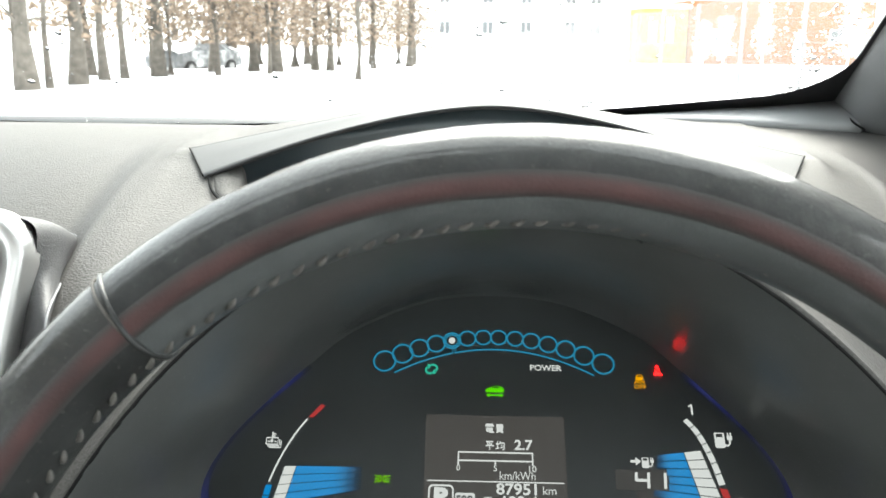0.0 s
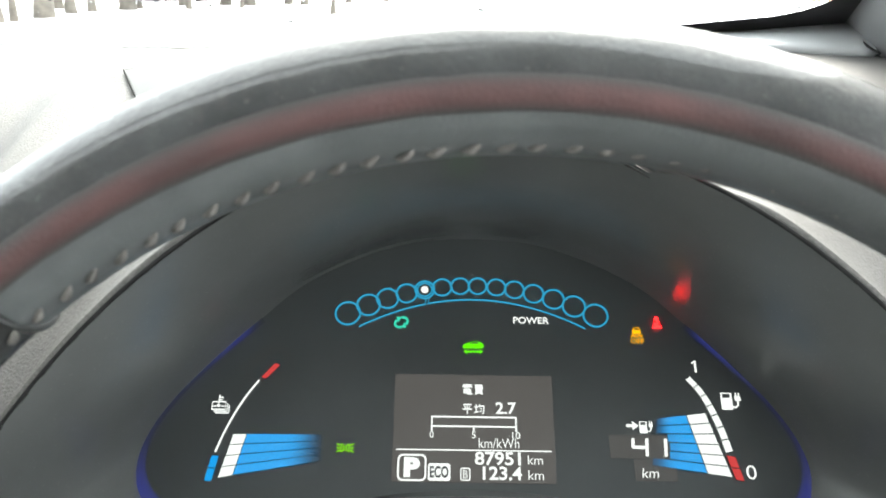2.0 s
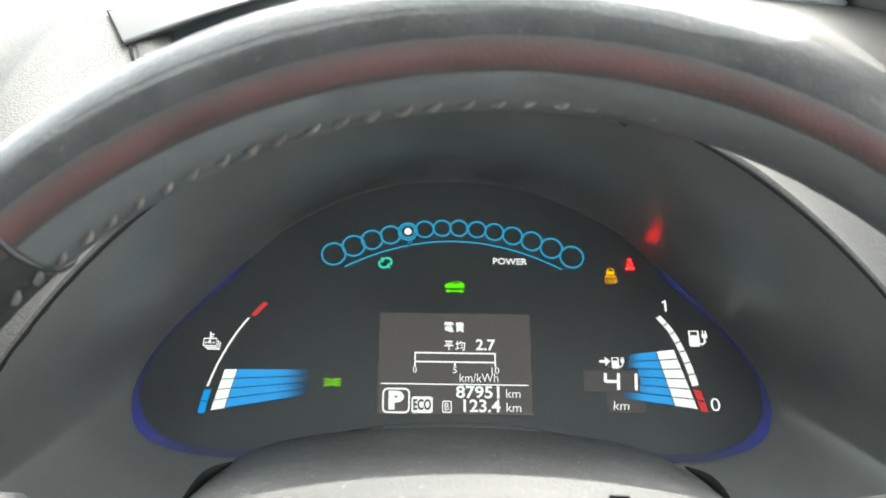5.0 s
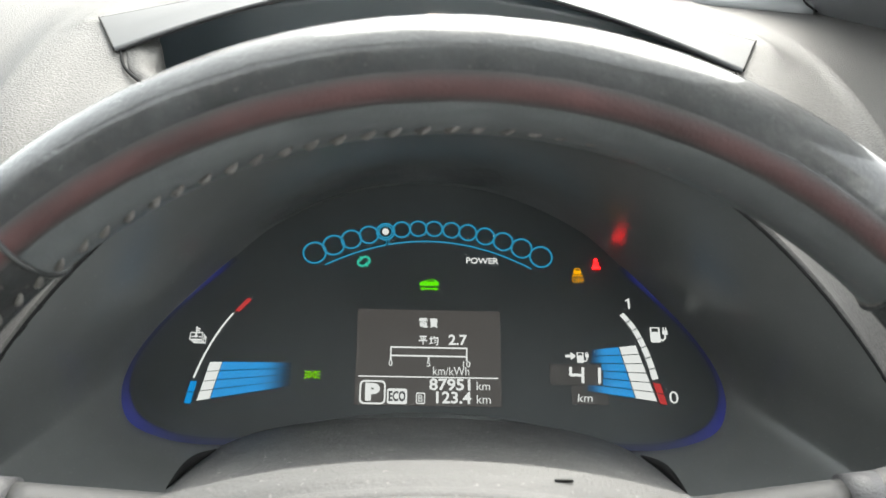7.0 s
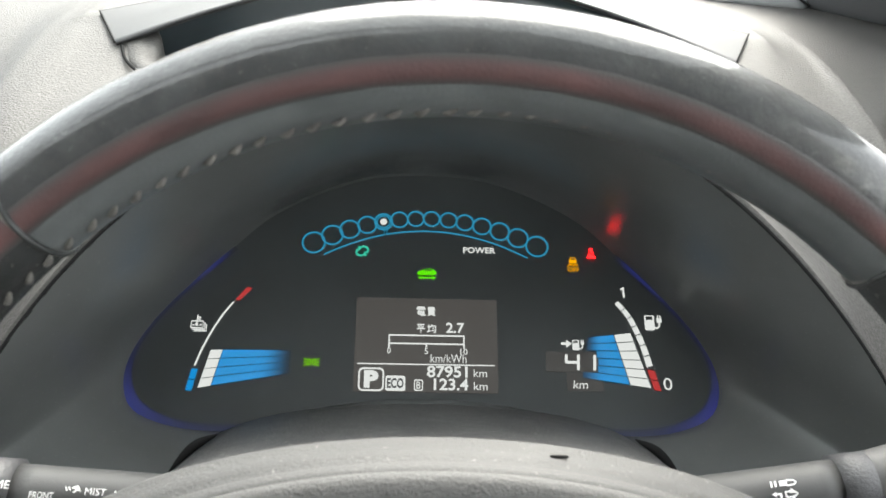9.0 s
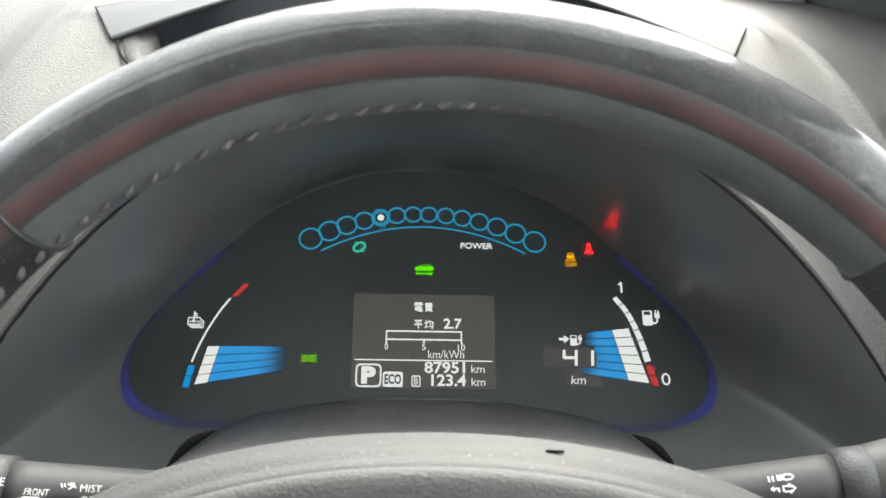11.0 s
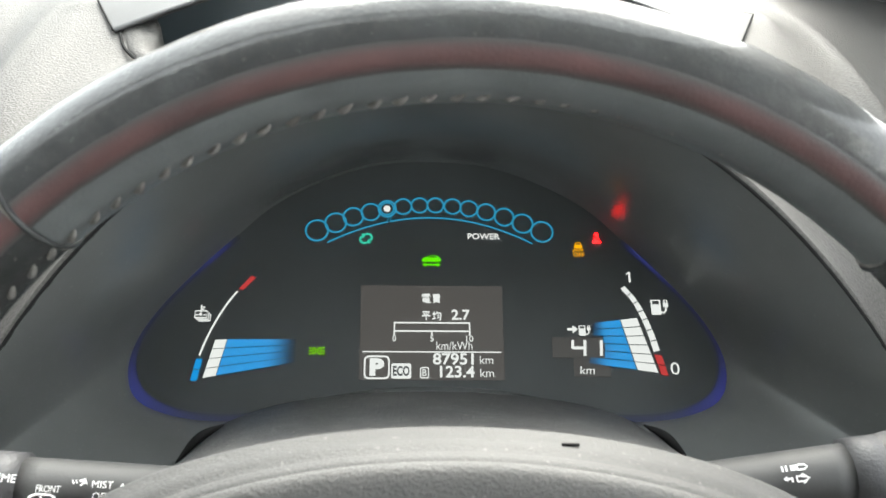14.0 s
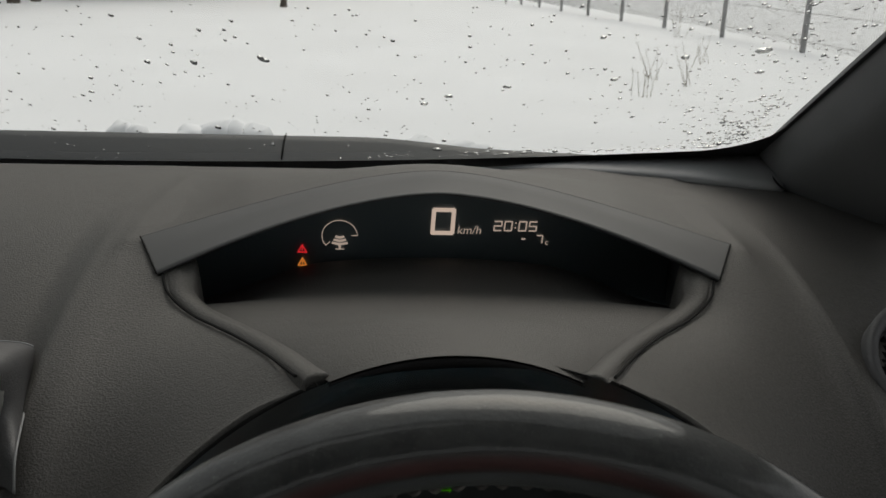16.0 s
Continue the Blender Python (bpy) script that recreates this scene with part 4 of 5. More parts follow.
# rails: from under the visor's ends down to the front of the tray
RAIL = [(0.186, 0.562, 1.1222), (0.1775, 0.548, 1.1178), (0.1737, 0.5407, 1.1150), (0.1666, 0.525, 1.1078), (0.1502, 0.5082, 1.102), (0.13, 0.4859, 1.103), (0.1148, 0.4663, 1.1055), (0.095, 0.4357, 1.1098), (0.0786, 0.406, 1.1137), (0.073, 0.3965, 1.115)]
for s in (-1, 1):
    line = spline([(CX + s * x, y, z) for x, y, z in RAIL], 6)
    rows, gap = [], []
    for i, p in enumerate(line):
        f = i / (len(line) - 1)
        a, b = line[max(i - 1, 0)], line[min(i + 1, len(line) - 1)]
        d = (b - a)
        d = Vector((d.x, min(d.y, -0.0004), 0)).normalized()
        side = Vector((-d.y, d.x, 0)).normalized()
        if (side.x < 0) != (s > 0):
            side = -side
        if 4 < i < len(line) - 4:
            g = p - side * 0.0028
            gap.append(Vector((g.x, g.y, max(g.z + 0.0004, dash_height(g.x, g.y) + 0.0002))))
        w = 0.0112 + 0.0095 * smoothstep(0.42, 0.05, f)
        low = p + side * (w + 0.007 * smoothstep(1.0, 0.72, f))
        low.z = min(p.z - 0.004, tray_height(low.x, low.y) - 0.005)
        inner = p + side * w
        edge = lip(math.degrees(math.acos(max(-1, min(1, (p.x - LIP_C[0]) / LIP_A)))))
        rows.append([p - side * 0.002 + Vector((0, 0, -0.006)), p - side * 0.001 + Vector((0, 0, -0.001)), p + side * 0.001 + Vector((0, 0, 0.001)), p + side * 0.45 * w + Vector((0, 0, 0.0018)), inner + Vector((0, 0, 0.0002)), inner + side * 0.0022 + Vector((0, 0, -0.0022)), inner.lerp(low, 0.68) + Vector((0, 0, 0.35 * (low.z - p.z) * 0.32)), low])
        if f > 0.8:
            rows[-1] = [Vector((v.x, v.y, max(v.z, edge.z + 0.0008))) for v in rows[-1]]
    middle = sum(rows[-1], Vector()) / len(rows[-1])
    rows.append([v.lerp(middle, 0.15) + Vector((0, -0.001, -0.0008)) for v in rows[-1]])
    rows.append([Vector((v.x, v.y + 0.002, edge.z - 0.001)) for v in rows[-1]])
    grid("rail", rows, DASH, display, "rounded grey rail beside the tray")
    tube("rail_gap", gap, 0.0009, GAP, display)
    # black cheek between the glass and the rail
    grid("display_cheek", [[Vector((CX + s * (0.190 - 0.017 * k / 6), 0.669 - 0.111 * k / 6, z)) for k in range(7)] for z in (1.05, 1.09, 1.118)], CHEEK, display, "dark cheek beside the glass", thick=0.002)
# screen
SY = 0.6675
SCR = Matrix(((1, 0, 0, CX), (0, 0, -1, SY), (0, 1, 0, 1.10), (0, 0, 0, 1)))
rows = [[(CX + 0.198 * (-1 + 2 * k / 40), SY + 0.003, 1.03 + (visor_point(-1 + 2 * k / 40, 0.9).z - 0.006 - 1.03) * j / 8) for k in range(41)] for j in range(9)]
grid("display_screen", rows, LENS_DARK, display, "black display glass", thick=0.003)
signs = []


def sign(ob):
    ob.parent = display
    ob.matrix_basis = SCR
    signs.append(ob)
    return ob


sx = lambda x: (x - CX) / MM
sz = lambda z: (z - 1.10) / MM
sign(seven_segment("speed_digit", "0", sx(0.0222), sz(1.1035), 18.6, 21.8, 3.2, G_DIGIT, display, 0.05, 0.3))
sign(text_shape("speed_unit", "km/h", sx(0.0433), sz(1.1045), 6.6, G_DIGIT_DIM, display, width=18.0, shear=0.15))
for x, d in ((0.0712, "2"), (0.0793, "0"), (0.0905, "0"), (0.0986, "5")):
    sign(seven_segment("clock_digit", d, sx(x), sz(1.1072), 6.6, 8.4, 1.05, G_DIGIT_DIM, display, 0.08, 0.12))
sign(flat_shape("clock_colon", [rect(sx(0.0881), sz(1.1134), sx(0.0892), sz(1.1146)), rect(sx(0.0879), sz(1.1094), sx(0.089), sz(1.1106))], G_DIGIT_DIM, display))
sign(flat_shape("temperature_minus", [rect(sx(0.0938), sz(1.1005), sx(0.0967), sz(1.1016))], G_DIGIT_DIM, display))
sign(seven_segment("temperature_digit", "7", sx(0.1048), sz(1.0975), 5.6, 7.0, 0.95, G_DIGIT_DIM, display, 0.08, 0.12))
sign(text_shape("temperature_unit", "c", sx(0.1125), sz(1.0965), 3.2, G_DIGIT_DIM, display, width=2.6))
c = [(sx(-0.0478) + 13.6 * math.cos(radians(a)), sz(1.1015) + 12.6 * math.sin(radians(a))) for a in range(2, 225, 8)]
sign(strokes_shape("eco_arc", [c, [c[0], (c[0][0] - 4.6, c[0][1])], [c[-1], (c[-1][0] + 3.4, c[-1][1] + 3.2)]], 0.55, G_DIGIT_DIM, display))
tx, tz = sx(-0.0478), sz(1.0905)
tree = [rect(tx - 1.0, tz, tx + 1.0, tz + 4.4), rect(tx - 3.4, tz, tx + 3.4, tz + 0.7)]
for k, w in ((0, 6.4), (1, 5.0), (2, 3.8)):
    y = tz + 3.4 + 2.6 * k
    tree.append([(tx - w, y + 1.2), (tx, y), (tx + w, y + 1.2), (tx + w - 0.6, y + 2.8), (tx, y + 1.9), (tx - w + 0.6, y + 2.8)])
sign(flat_shape("eco_tree", tree, G_DIGIT_DIM, display))
for z, m in ((1.0875, G_RED_UP), (1.0767, G_AMBER_UP)):
    x0, z0 = sx(-0.0768), sz(z)
    o = [(x0 - 4.0, z0), (x0 + 4.0, z0), (x0, z0 + 7.2)]
    i = [(x0 - 2.4, z0 + 1.0), (x0 + 2.4, z0 + 1.0), (x0, z0 + 5.2)]
    w = sign(frame_shape("warning_triangle", o, i, m, display))
    sign(flat_shape("warning_mark", [rect(x0 - 0.4, z0 + 2.2, x0 + 0.4, z0 + 4.6), rect(x0 - 0.4, z0 + 1.3, x0 + 0.4, z0 + 1.8)], m, display))

# ---------------------------------------------------------------- steering wheel
WHEEL_C = Vector((0.0263, 0.2019, 0.9981))
WL, W_TURN = radians(19.40), radians(-1.37)
W_R, W_RA, W_RB = 0.1752, 0.0152, 0.0168
WHEEL = Matrix.Translation(WHEEL_C) @ Matrix.Rotation(W_TURN, 4, "Z") @ Matrix.Rotation(radians(90) - WL, 4, "X")
wheel = thing("steering_wheel", "worn black leather steering wheel with red band and pale stitching", "steering wheel", at=WHEEL)


def rim_point(a, b, off=0.0):
    """On the rim, in the wheel's own space: a round the wheel (90 is its top), b round the tube (0 outward, 90 to the driver)."""
    ca, sa, cb, sb = math.cos(radians(a)), math.sin(radians(a)), math.cos(radians(b)), math.sin(radians(b))
    r = W_R + (W_RA + off) * cb
    return Vector((r * ca, r * sa, (W_RB + off) * sb))


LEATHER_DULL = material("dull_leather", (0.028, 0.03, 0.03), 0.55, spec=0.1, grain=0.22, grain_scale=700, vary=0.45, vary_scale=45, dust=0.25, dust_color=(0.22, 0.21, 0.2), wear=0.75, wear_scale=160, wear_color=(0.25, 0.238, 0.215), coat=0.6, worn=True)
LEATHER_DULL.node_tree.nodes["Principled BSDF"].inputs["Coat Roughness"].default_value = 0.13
TOP0, TOP1 = 47.5, 131.4
rim_grip = grid("rim_grip", [[rim_point(TOP1 + (360 + TOP0 - TOP1) * k / 150, 360 * j / 32, 0.00015 * noise.noise(Vector((k * 0.5, j * 0.4, 0)))) for j in range(32)] for k in range(151)], LEATHER_DULL, wheel, "worn dull black leather grip", close_u=True)
# faint wear all round; upper right, a side window's reflection is painted in pale


def wear_and_sheen(a, b):
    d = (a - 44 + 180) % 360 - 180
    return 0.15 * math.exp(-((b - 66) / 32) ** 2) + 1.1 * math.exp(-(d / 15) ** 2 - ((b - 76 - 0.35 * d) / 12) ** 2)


give(rim_grip, [wear_and_sheen(TOP1 + (360 + TOP0 - TOP1) * k / 150, 360 * j / 32) for k in range(151) for j in range(32)])


def rim_strip(name, b0, b1, mat, label):
    """A strip of the rim's top, from b0 to b1 round the tube."""
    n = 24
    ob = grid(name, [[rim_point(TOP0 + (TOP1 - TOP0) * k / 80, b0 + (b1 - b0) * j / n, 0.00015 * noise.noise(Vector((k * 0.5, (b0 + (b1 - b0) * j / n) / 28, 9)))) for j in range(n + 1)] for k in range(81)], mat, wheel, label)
    return give(ob, [wear_and_sheen(TOP0 + (TOP1 - TOP0) * k / 80, b0 + (b1 - b0) * j / n) for k in range(81) for j in range(n + 1)])


rim_strip("rim_top", -100, 112, LEATHER, "smooth black leather top of the rim")
# same leather as above, only coloured lighter to look lit from behind
rim_strip("rim_inner", 112, 260, LEATHER_LIT, "inside of the rim, its leather painted lighter as if lit")
RED0, RED1 = 94, 124
red_band = grid("red_band", [[rim_point(20 + 320 * 0.5 * k / 80, RED0 + (RED1 - RED0) * j / 12, 0.0003 * math.sin(math.pi * j / 12) ** 0.4) for j in range(13)] for k in range(81)], RED_LEATHER, wheel, "dark red leather band set in the rim")
give(red_band, [min(1.0, 1.15 * math.sin(math.pi * j / 12) ** 1.3) for k in range(81) for j in range(13)])
for a in (131.4, 47.5):
    tube("rim_seam", [rim_point(a - 0.4 * math.sin(radians(b * 2)), b, 0.0002) for b in range(0, 360, 10)], 0.0009, LEATHER_DULL, wheel, "ridged leather seam", closed=True)
    tube("seam_thread", [rim_point(a + 0.45, b, 0.0002) for b in range(-30, 215, 8)], 0.0005, THREAD, wheel)
for k in range(-28, 40):
    a = 132.7 - 2.55 * k
    slip = 0.12 * math.sin(k * 2.3)
    deep = -0.0015 * smoothstep(98, 72, a)
    p, q, r2 = (rim_point(a + da + slip, b, off + deep) for da, b, off in ((0.75, 166.0, -0.0002), (0.05, 161.5, 0.0006), (-0.75, 156.5, 0.0)))
    tube("stitch", spline([p, q, r2], 3), lambda t: 0.0011 * (0.35 + 0.65 * math.sin(math.pi * t)), THREAD, wheel, sides=6)
# airbag pad, the shroud behind it, and spokes


def pad(name, rx, ry, front, flare, deep, mat, label):
    """A domed oval cover that flares out over its depth behind the edge."""
    rows = []
    for j in range(15):
        f = j / 14
        rr = math.sin(f * math.pi / 2) ** 0.7
        rows.append([Vector((rx * rr * math.cos(2 * math.pi * k / 96), ry * rr * math.sin(2 * math.pi * k / 96), front + 0.012 * math.cos(f * math.pi / 2) ** 0.5 - 0.012)) for k in range(96)])
    edge = rows[-1]
    for grow, back in ((0.0012, 0.0012), (flare * 0.55, deep * 0.5), (flare * 0.95, deep * 0.94), (flare, deep), (flare - 0.002, deep + 0.002), (flare - 0.03, deep + 0.004)):
        rows.append([Vector((p.x * (1 + grow / rx * 3.2), p.y * (1 + grow / ry), p.z - back)) for p in edge])
    return grid(name, rows, mat, wheel, label, close_u=True)


pad("hub_shroud", 0.131, 0.0604, -0.008, 0.0036, 0.013, SHROUD, "matt mid grey shroud round the airbag cover")
pad("airbag_pad", 0.128, 0.0592, -0.005, 0.0003, 0.004, HUB, "smooth light grey airbag cover")
bm = box_bm(0.030, 0.0355, 0.0605, 0.0613, -0.0258, -0.0249, 0.0001)
part("shroud_slot", bm, GAP, wheel)
for s in (-1, 1):
    bm = box_bm(min(s * 0.10, s * 0.168), max(s * 0.10, s * 0.168), -0.045, 0.012, -0.03, -0.008, 0.006)
    part("spoke", bm, HUB, wheel, smooth=True)

# ---------------------------------------------------------------- steering column cover and stalks
column = thing("steering_column", "dusty grey grained plastic steering column cover", "steering column")
rows = []
back = on_face(0, -19.5)
for j in range(15):
    t = j / 14
    y = back.y - 0.002 - (back.y - 0.290) * t
    top = interp(y, [0.26, 0.285, 0.30, 0.33, 0.37, 0.388, 0.397, 0.405, 0.412], [1.012, 1.014, 1.011, 0.998, 0.981, 0.9728, 0.9685, 0.9638, 0.9585])
    row = []
    for k in range(49):
        u = -1 + 2 * k / 48
        half = 0.113 + 0.004 * t
        x = CX + half * u
        z = top - 1.15 * (half * u) ** 2 * (1 + 0.9 * abs(u) ** 6) - 0.05 * smoothstep(0.93, 1.0, abs(u))
        row.append((x, y, z))
    rows.append(row)
rows.append([(x, y - 0.006, z - 0.006) for x, y, z in rows[-1]])
rows.append([(x, y - 0.004, z - 0.12) for x, y, z in rows[-1]])
grid("upper_cover", rows, COVER, column, "dusty grained grey cover")


for side in (-1, 1):
    tube("cover_gap", spline([(CX + side * 0.096, 0.366, 0.9715), (CX + side * 0.106, 0.360, 0.9685), (CX + side * 0.1155, 0.352, 0.9605)], 6), lambda t: 0.0003 + 0.0019 * math.sin(math.pi * t), GAP, column)


def stalk(name, side, z_in, z_out, label):
    """A control stalk that reaches out sideways from the column, thicker at its outer end."""
    st = thing(name, label, "control stalk")
    x0, x1 = CX + side * 0.075, CX + side * 0.255
    pts = [Vector((x0 + (x1 - x0) * k / 24, 0.3025, z_in + (z_out - z_in) * k / 24)) for k in range(25)]
    tube("stalk_arm", pts[:12], lambda t: 0.0105 + 0.001 * t, STALK, st, "grey tapered arm", sides=24)
    tube("stalk_end", pts[12:], lambda t: 0.0128 + 0.0022 * smoothstep(0, 0.25, t), STALK, st, "thicker grey end piece", sides=24)
    tube("stalk_collar", pts[11:14], 0.0132, DASH_DARK, st, sides=24)
    return st, pts


wiper_stalk, wpts = stalk("wiper_stalk", -1, 0.981, 0.993, "grey plastic wiper stalk with white printed markings")
light_stalk, lpts = stalk("light_stalk", 1, 0.980, 1.008, "grey plastic light stalk with white printed symbols")


def print_at(ob, place):
    ob.matrix_basis = place
    return ob


def stalk_frame(pts, x, turn=0.0, r=0.0123):
    """A place on the upper, driver's side of a stalk for printed marks."""
    f = (x - pts[0].x) / (pts[-1].x - pts[0].x)
    z = pts[0].z + (pts[-1].z - pts[0].z) * f
    return Matrix.Translation((x, pts[0].y - 0.669 * r, z + 0.743 * r)) @ Matrix.Rotation(radians(turn), 4, "Y") @ Matrix.Rotation(radians(42), 4, "X")


print_at(text_shape("printed_word", "FRONT", -3.4, -3.2, 2.5, PRINT, wiper_stalk, width=8.6), stalk_frame(wpts, -0.1195, 4))
print_at(text_shape("printed_word", "MIST", -2.0, -0.8, 2.6, PRINT, wiper_stalk, width=7.6), stalk_frame(wpts, -0.1015, 4))
print_at(text_shape("printed_word", "OFF", -1.2, -5.0, 2.6, PRINT, wiper_stalk, width=6.2), stalk_frame(wpts, -0.1015, 4))
print_at(flat_shape("printed_mark", [[(7.8, -0.2), (10.0, -0.2), (8.9, 1.5)]], PRINT, wiper_stalk), stalk_frame(wpts, -0.1015, 4))
print_at(strokes_shape("wiper_symbol", [[(-5.2, -5.0), (-3.4, -9.4), (2.0, -9.4), (4.0, -5.0)], [(-5.2, -5.0), (-3.0, -4.0), (2.0, -4.0), (4.0, -5.0)], [(-1.2, -4.6), (-0.4, -9.0)]], 0.7, PRINT, wiper_stalk), stalk_frame(wpts, -0.1195, 4))
print_at(text_shape("printed_word", "TIME", -19.6, -0.6, 2.9, PRINT, wiper_stalk, width=9.0), stalk_frame(wpts, -0.1195, 4, 0.0135))
print_at(strokes_shape("washer_symbol", [[(-9.2, 1.6), (-8.5, 0.3)], [(-8.0, 1.7), (-7.4, 0.5)], [(-6.8, 1.5), (-3.6, 0.5), (-4.8, 2.2), (-6.8, 1.5)], [(-6.2, -0.2), (-4.4, 1.2)]], 0.45, PRINT, wiper_stalk), stalk_frame(wpts, -0.1015, 4))
lf = stalk_frame(lpts, 0.1585, -8) @ Matrix.Scale(0.85, 4)
print_at(flat_shape("lamp_symbol", [rect(-1.4, 1.8, 2.0, 4.2), rect(-5.4, 1.6, -4.6, 4.2), rect(-3.6, 1.6, -2.8, 4.2)], PRINT, light_stalk), lf)
print_at(strokes_shape("lamp_symbol", [[(2.0, 4.2), (5.0, 4.0), (6.2, 3.0), (5.0, 2.0), (2.0, 1.8)]], 0.7, PRINT, light_stalk), lf)
print_at(strokes_shape("turn_symbol", [[(0.4, -3.2), (3.0, -3.2), (3.0, -4.2), (5.8, -2.0), (3.0, 0.2), (3.0, -0.8), (0.4, -0.8), (0.4, -3.2)]], 0.7, PRINT, light_stalk), lf)
print_at(flat_shape("turn_symbol", [[(-5.6, -1.6), (-3.8, -0.4), (-3.8, -1.2), (-1.4, -1.2), (-1.4, -3.2), (-2.2, -3.2), (-2.2, -2.0), (-3.8, -2.0), (-3.8, -2.8)]], PRINT, light_stalk), lf)

# ---------------------------------------------------------------- navigation screen
NAV = Matrix.Translation((-0.326, 0.392, 1.034)) @ Matrix.Rotation(radians(90 - 14), 4, "X")
nav = thing("navigation_screen", "black glossy navigation screen in a silver rounded frame", "car screen", at=NAV)


def nav_outline(grow, r):
    """A rounded four-sided outline, narrower at its foot, in millimetres."""
    base = round_rect(-126 - grow, -86 - grow, 126 + grow, 86 + grow, r + grow, 8)
    return [(x - (1 if x > 0 else -1) * 0.16 * (86 - y), y) for x, y in base]


def nav_band(name, profile, mat, label="", r=14, fall=0.0):
    """Rounded outlines (growth, height) joined into a band; fall: how much its top sinks with the depth."""
    rows = [[Vector((x * MM, (y + fall * min(0, h + 12) * smoothstep(-20, 86, y)) * MM, h * MM)) for x, y in nav_outline(g, r)] for g, h in profile]
    return grid(name, rows, mat, nav, label, close_u=True)


# housing: from behind the frame back and out to its seam in the dash, which swings forward at the sides
for s in (1, -1):
    seam = spline([(s * x, y, h) for x, y, h in ((0, 82, -84), (50, 81, -84), (90, 79, -82), (109, 77.5, -80), (116, 72.5, -77), (122.5, 61.5, -52), (130, 50, -22), (137, 38, 5), (139, 22, 12))], 5)
    edge = spline([(s * x, y, -8) for x, y in ((0, 85), (50, 85), (90, 85), (112, 85), (124, 80), (125, 66), (122, 52), (119, 36), (116, 18))], 5)
    rows = []
    for a, b in zip(edge, seam):
        row = [a.lerp(b, k / 8) + Vector((s * 0.6, 1.0, 0.6)) * 3.0 * math.sin(math.pi * k / 8) for k in range(9)]
        row.append(b + Vector((-s * 4, -26, -4)))
        rows.append([p * MM for p in row])
    grid("housing_side", rows, DASH_DARK, nav, "smooth dark housing behind the frame")
    tube("housing_edge", [(p + Vector((s * 0.3, 0.3, 0.3))) * MM for p in seam[8:]], 0.0007, CORNER, nav, "thin pale edge of the housing", sides=6)
nav_band("silver_frame", [(3, -12), (3, 2), (1.5, 5), (-1.5, 6), (-6, 5.5), (-9.5, 3), (-10, -2)], SILVER, "satin silver frame", 25)
bm = bmesh.new()
bm.faces.new([bm.verts.new((x * MM, y * MM, 0.0005)) for x, y in nav_outline(-9.7, 25)])
part("screen_glass", bm, SCREEN_OFF, nav, "black glossy glass")

# ---------------------------------------------------------------- windshield, pillars and cabin shell
XC = -0.32
window = tagged(new("window_1"), "raked windshield with water drops and a black edge band", "windshield", kind="structure")


def shield(u, v):
    """On the windshield: u from -1 (far side) to 1 (driver's side), v from 0 (base) to 1 (roof)."""
    s = 2.4 * v
    half = 0.64 - 0.055 * s
    a = 1 - u * u
    return Vector((XC + half * u, 0.78 + 0.11 * a - 0.28 * s + 0.02 * a * v, 1.15 - 0.05 * a + 0.125 * s + 0.05 * a * v))


grid("glass", [[shield(-1.02 + 2.04 * k / 60, -0.03 + 1.06 * j / 24) for k in range(61)] for j in range(25)], GLASS, window, "clear windshield glass").visible_shadow = False


def frit_ring(u, v):
    return shield(u, v) + Vector((0, -0.003, -0.003))


inner = []
ru, rv = 0.085, 0.10
for cu, cv, a0 in ((0.993 - ru, 0.049 + rv, -90), (0.993 - ru, 0.975 - rv, 0), (-0.985 + ru, 0.975 - rv, 90), (-0.985 + ru, 0.05 + rv, 180)):
    inner += [(cu + ru * math.cos(radians(a0 + 90 * k / 12)), cv + rv * math.sin(radians(a0 + 90 * k / 12))) for k in range(13)]
dense = []
for i in range(len(inner)):
    a, b = Vector(inner[i]), Vector(inner[(i + 1) % len(inner)])
    m = max(1, int((b - a).length / 0.05))
    dense += [a.lerp(b, k / m) for k in range(m)]
outer_uv = [Vector((max(-1.03, min(1.03, p.x + (0.12 if p.x > 0.85 else -0.12 if p.x < -0.85 else 0))), 1.03 if p.y > 0.9 else -0.06 if p.y < 0.2 and abs(p.x) < 0.94 else (-0.06 if p.y < 0.06 else p.y))) for p in dense]
grid("edge_band", [[frit_ring(*p) for p in dense], [frit_ring(*p) for p in outer_uv]], BLACK, window, "black ceramic edge band", close_u=True)

# pillar trim on the driver's side: from the glass edge to the door
axis = (shield(1.0, 1.0) - shield(1.0, 0.0)).normalized()
right = (Vector((1, 0, 0)) - axis * axis.x).normalized()
inward = axis.cross(right)
inward = -inward if inward.z > 0 else inward
section = spline([(0.001, -0.002, 0), (0.006, 0.018, 0), (0.019, 0.040, 0), (0.066, 0.076, 0), (0.075, 0.077, 0)], 5)
rows = []
for j in range(25):
    v = -0.06 + 1.1 * j / 24
    e = shield(1.0, v)
    rows.append([e + right * p.x + inward * p.y for p in section])
rows.insert(0, [p + Vector((0.004, 0.02, -0.10)) for p in rows[0]])
tagged(grid("trim_pillar", rows, PILLAR, None, "", thick=0.006), "dark grey windshield pillar trim", "pillar trim", kind="structure")
rows = []
for j in range(13):
    v = -0.06 + 1.1 * j / 12
    e = shield(-1.0, v)
    rows.append([e + Vector((0.002 - 0.13 * k / 6, -0.012 - 0.10 * k / 6, -0.006 - 0.035 * k / 6)) for k in range(7)])
tagged(grid("trim_pillar", rows, PILLAR, None, "", thick=0.006), "dark grey windshield pillar trim", "pillar trim", kind="structure")


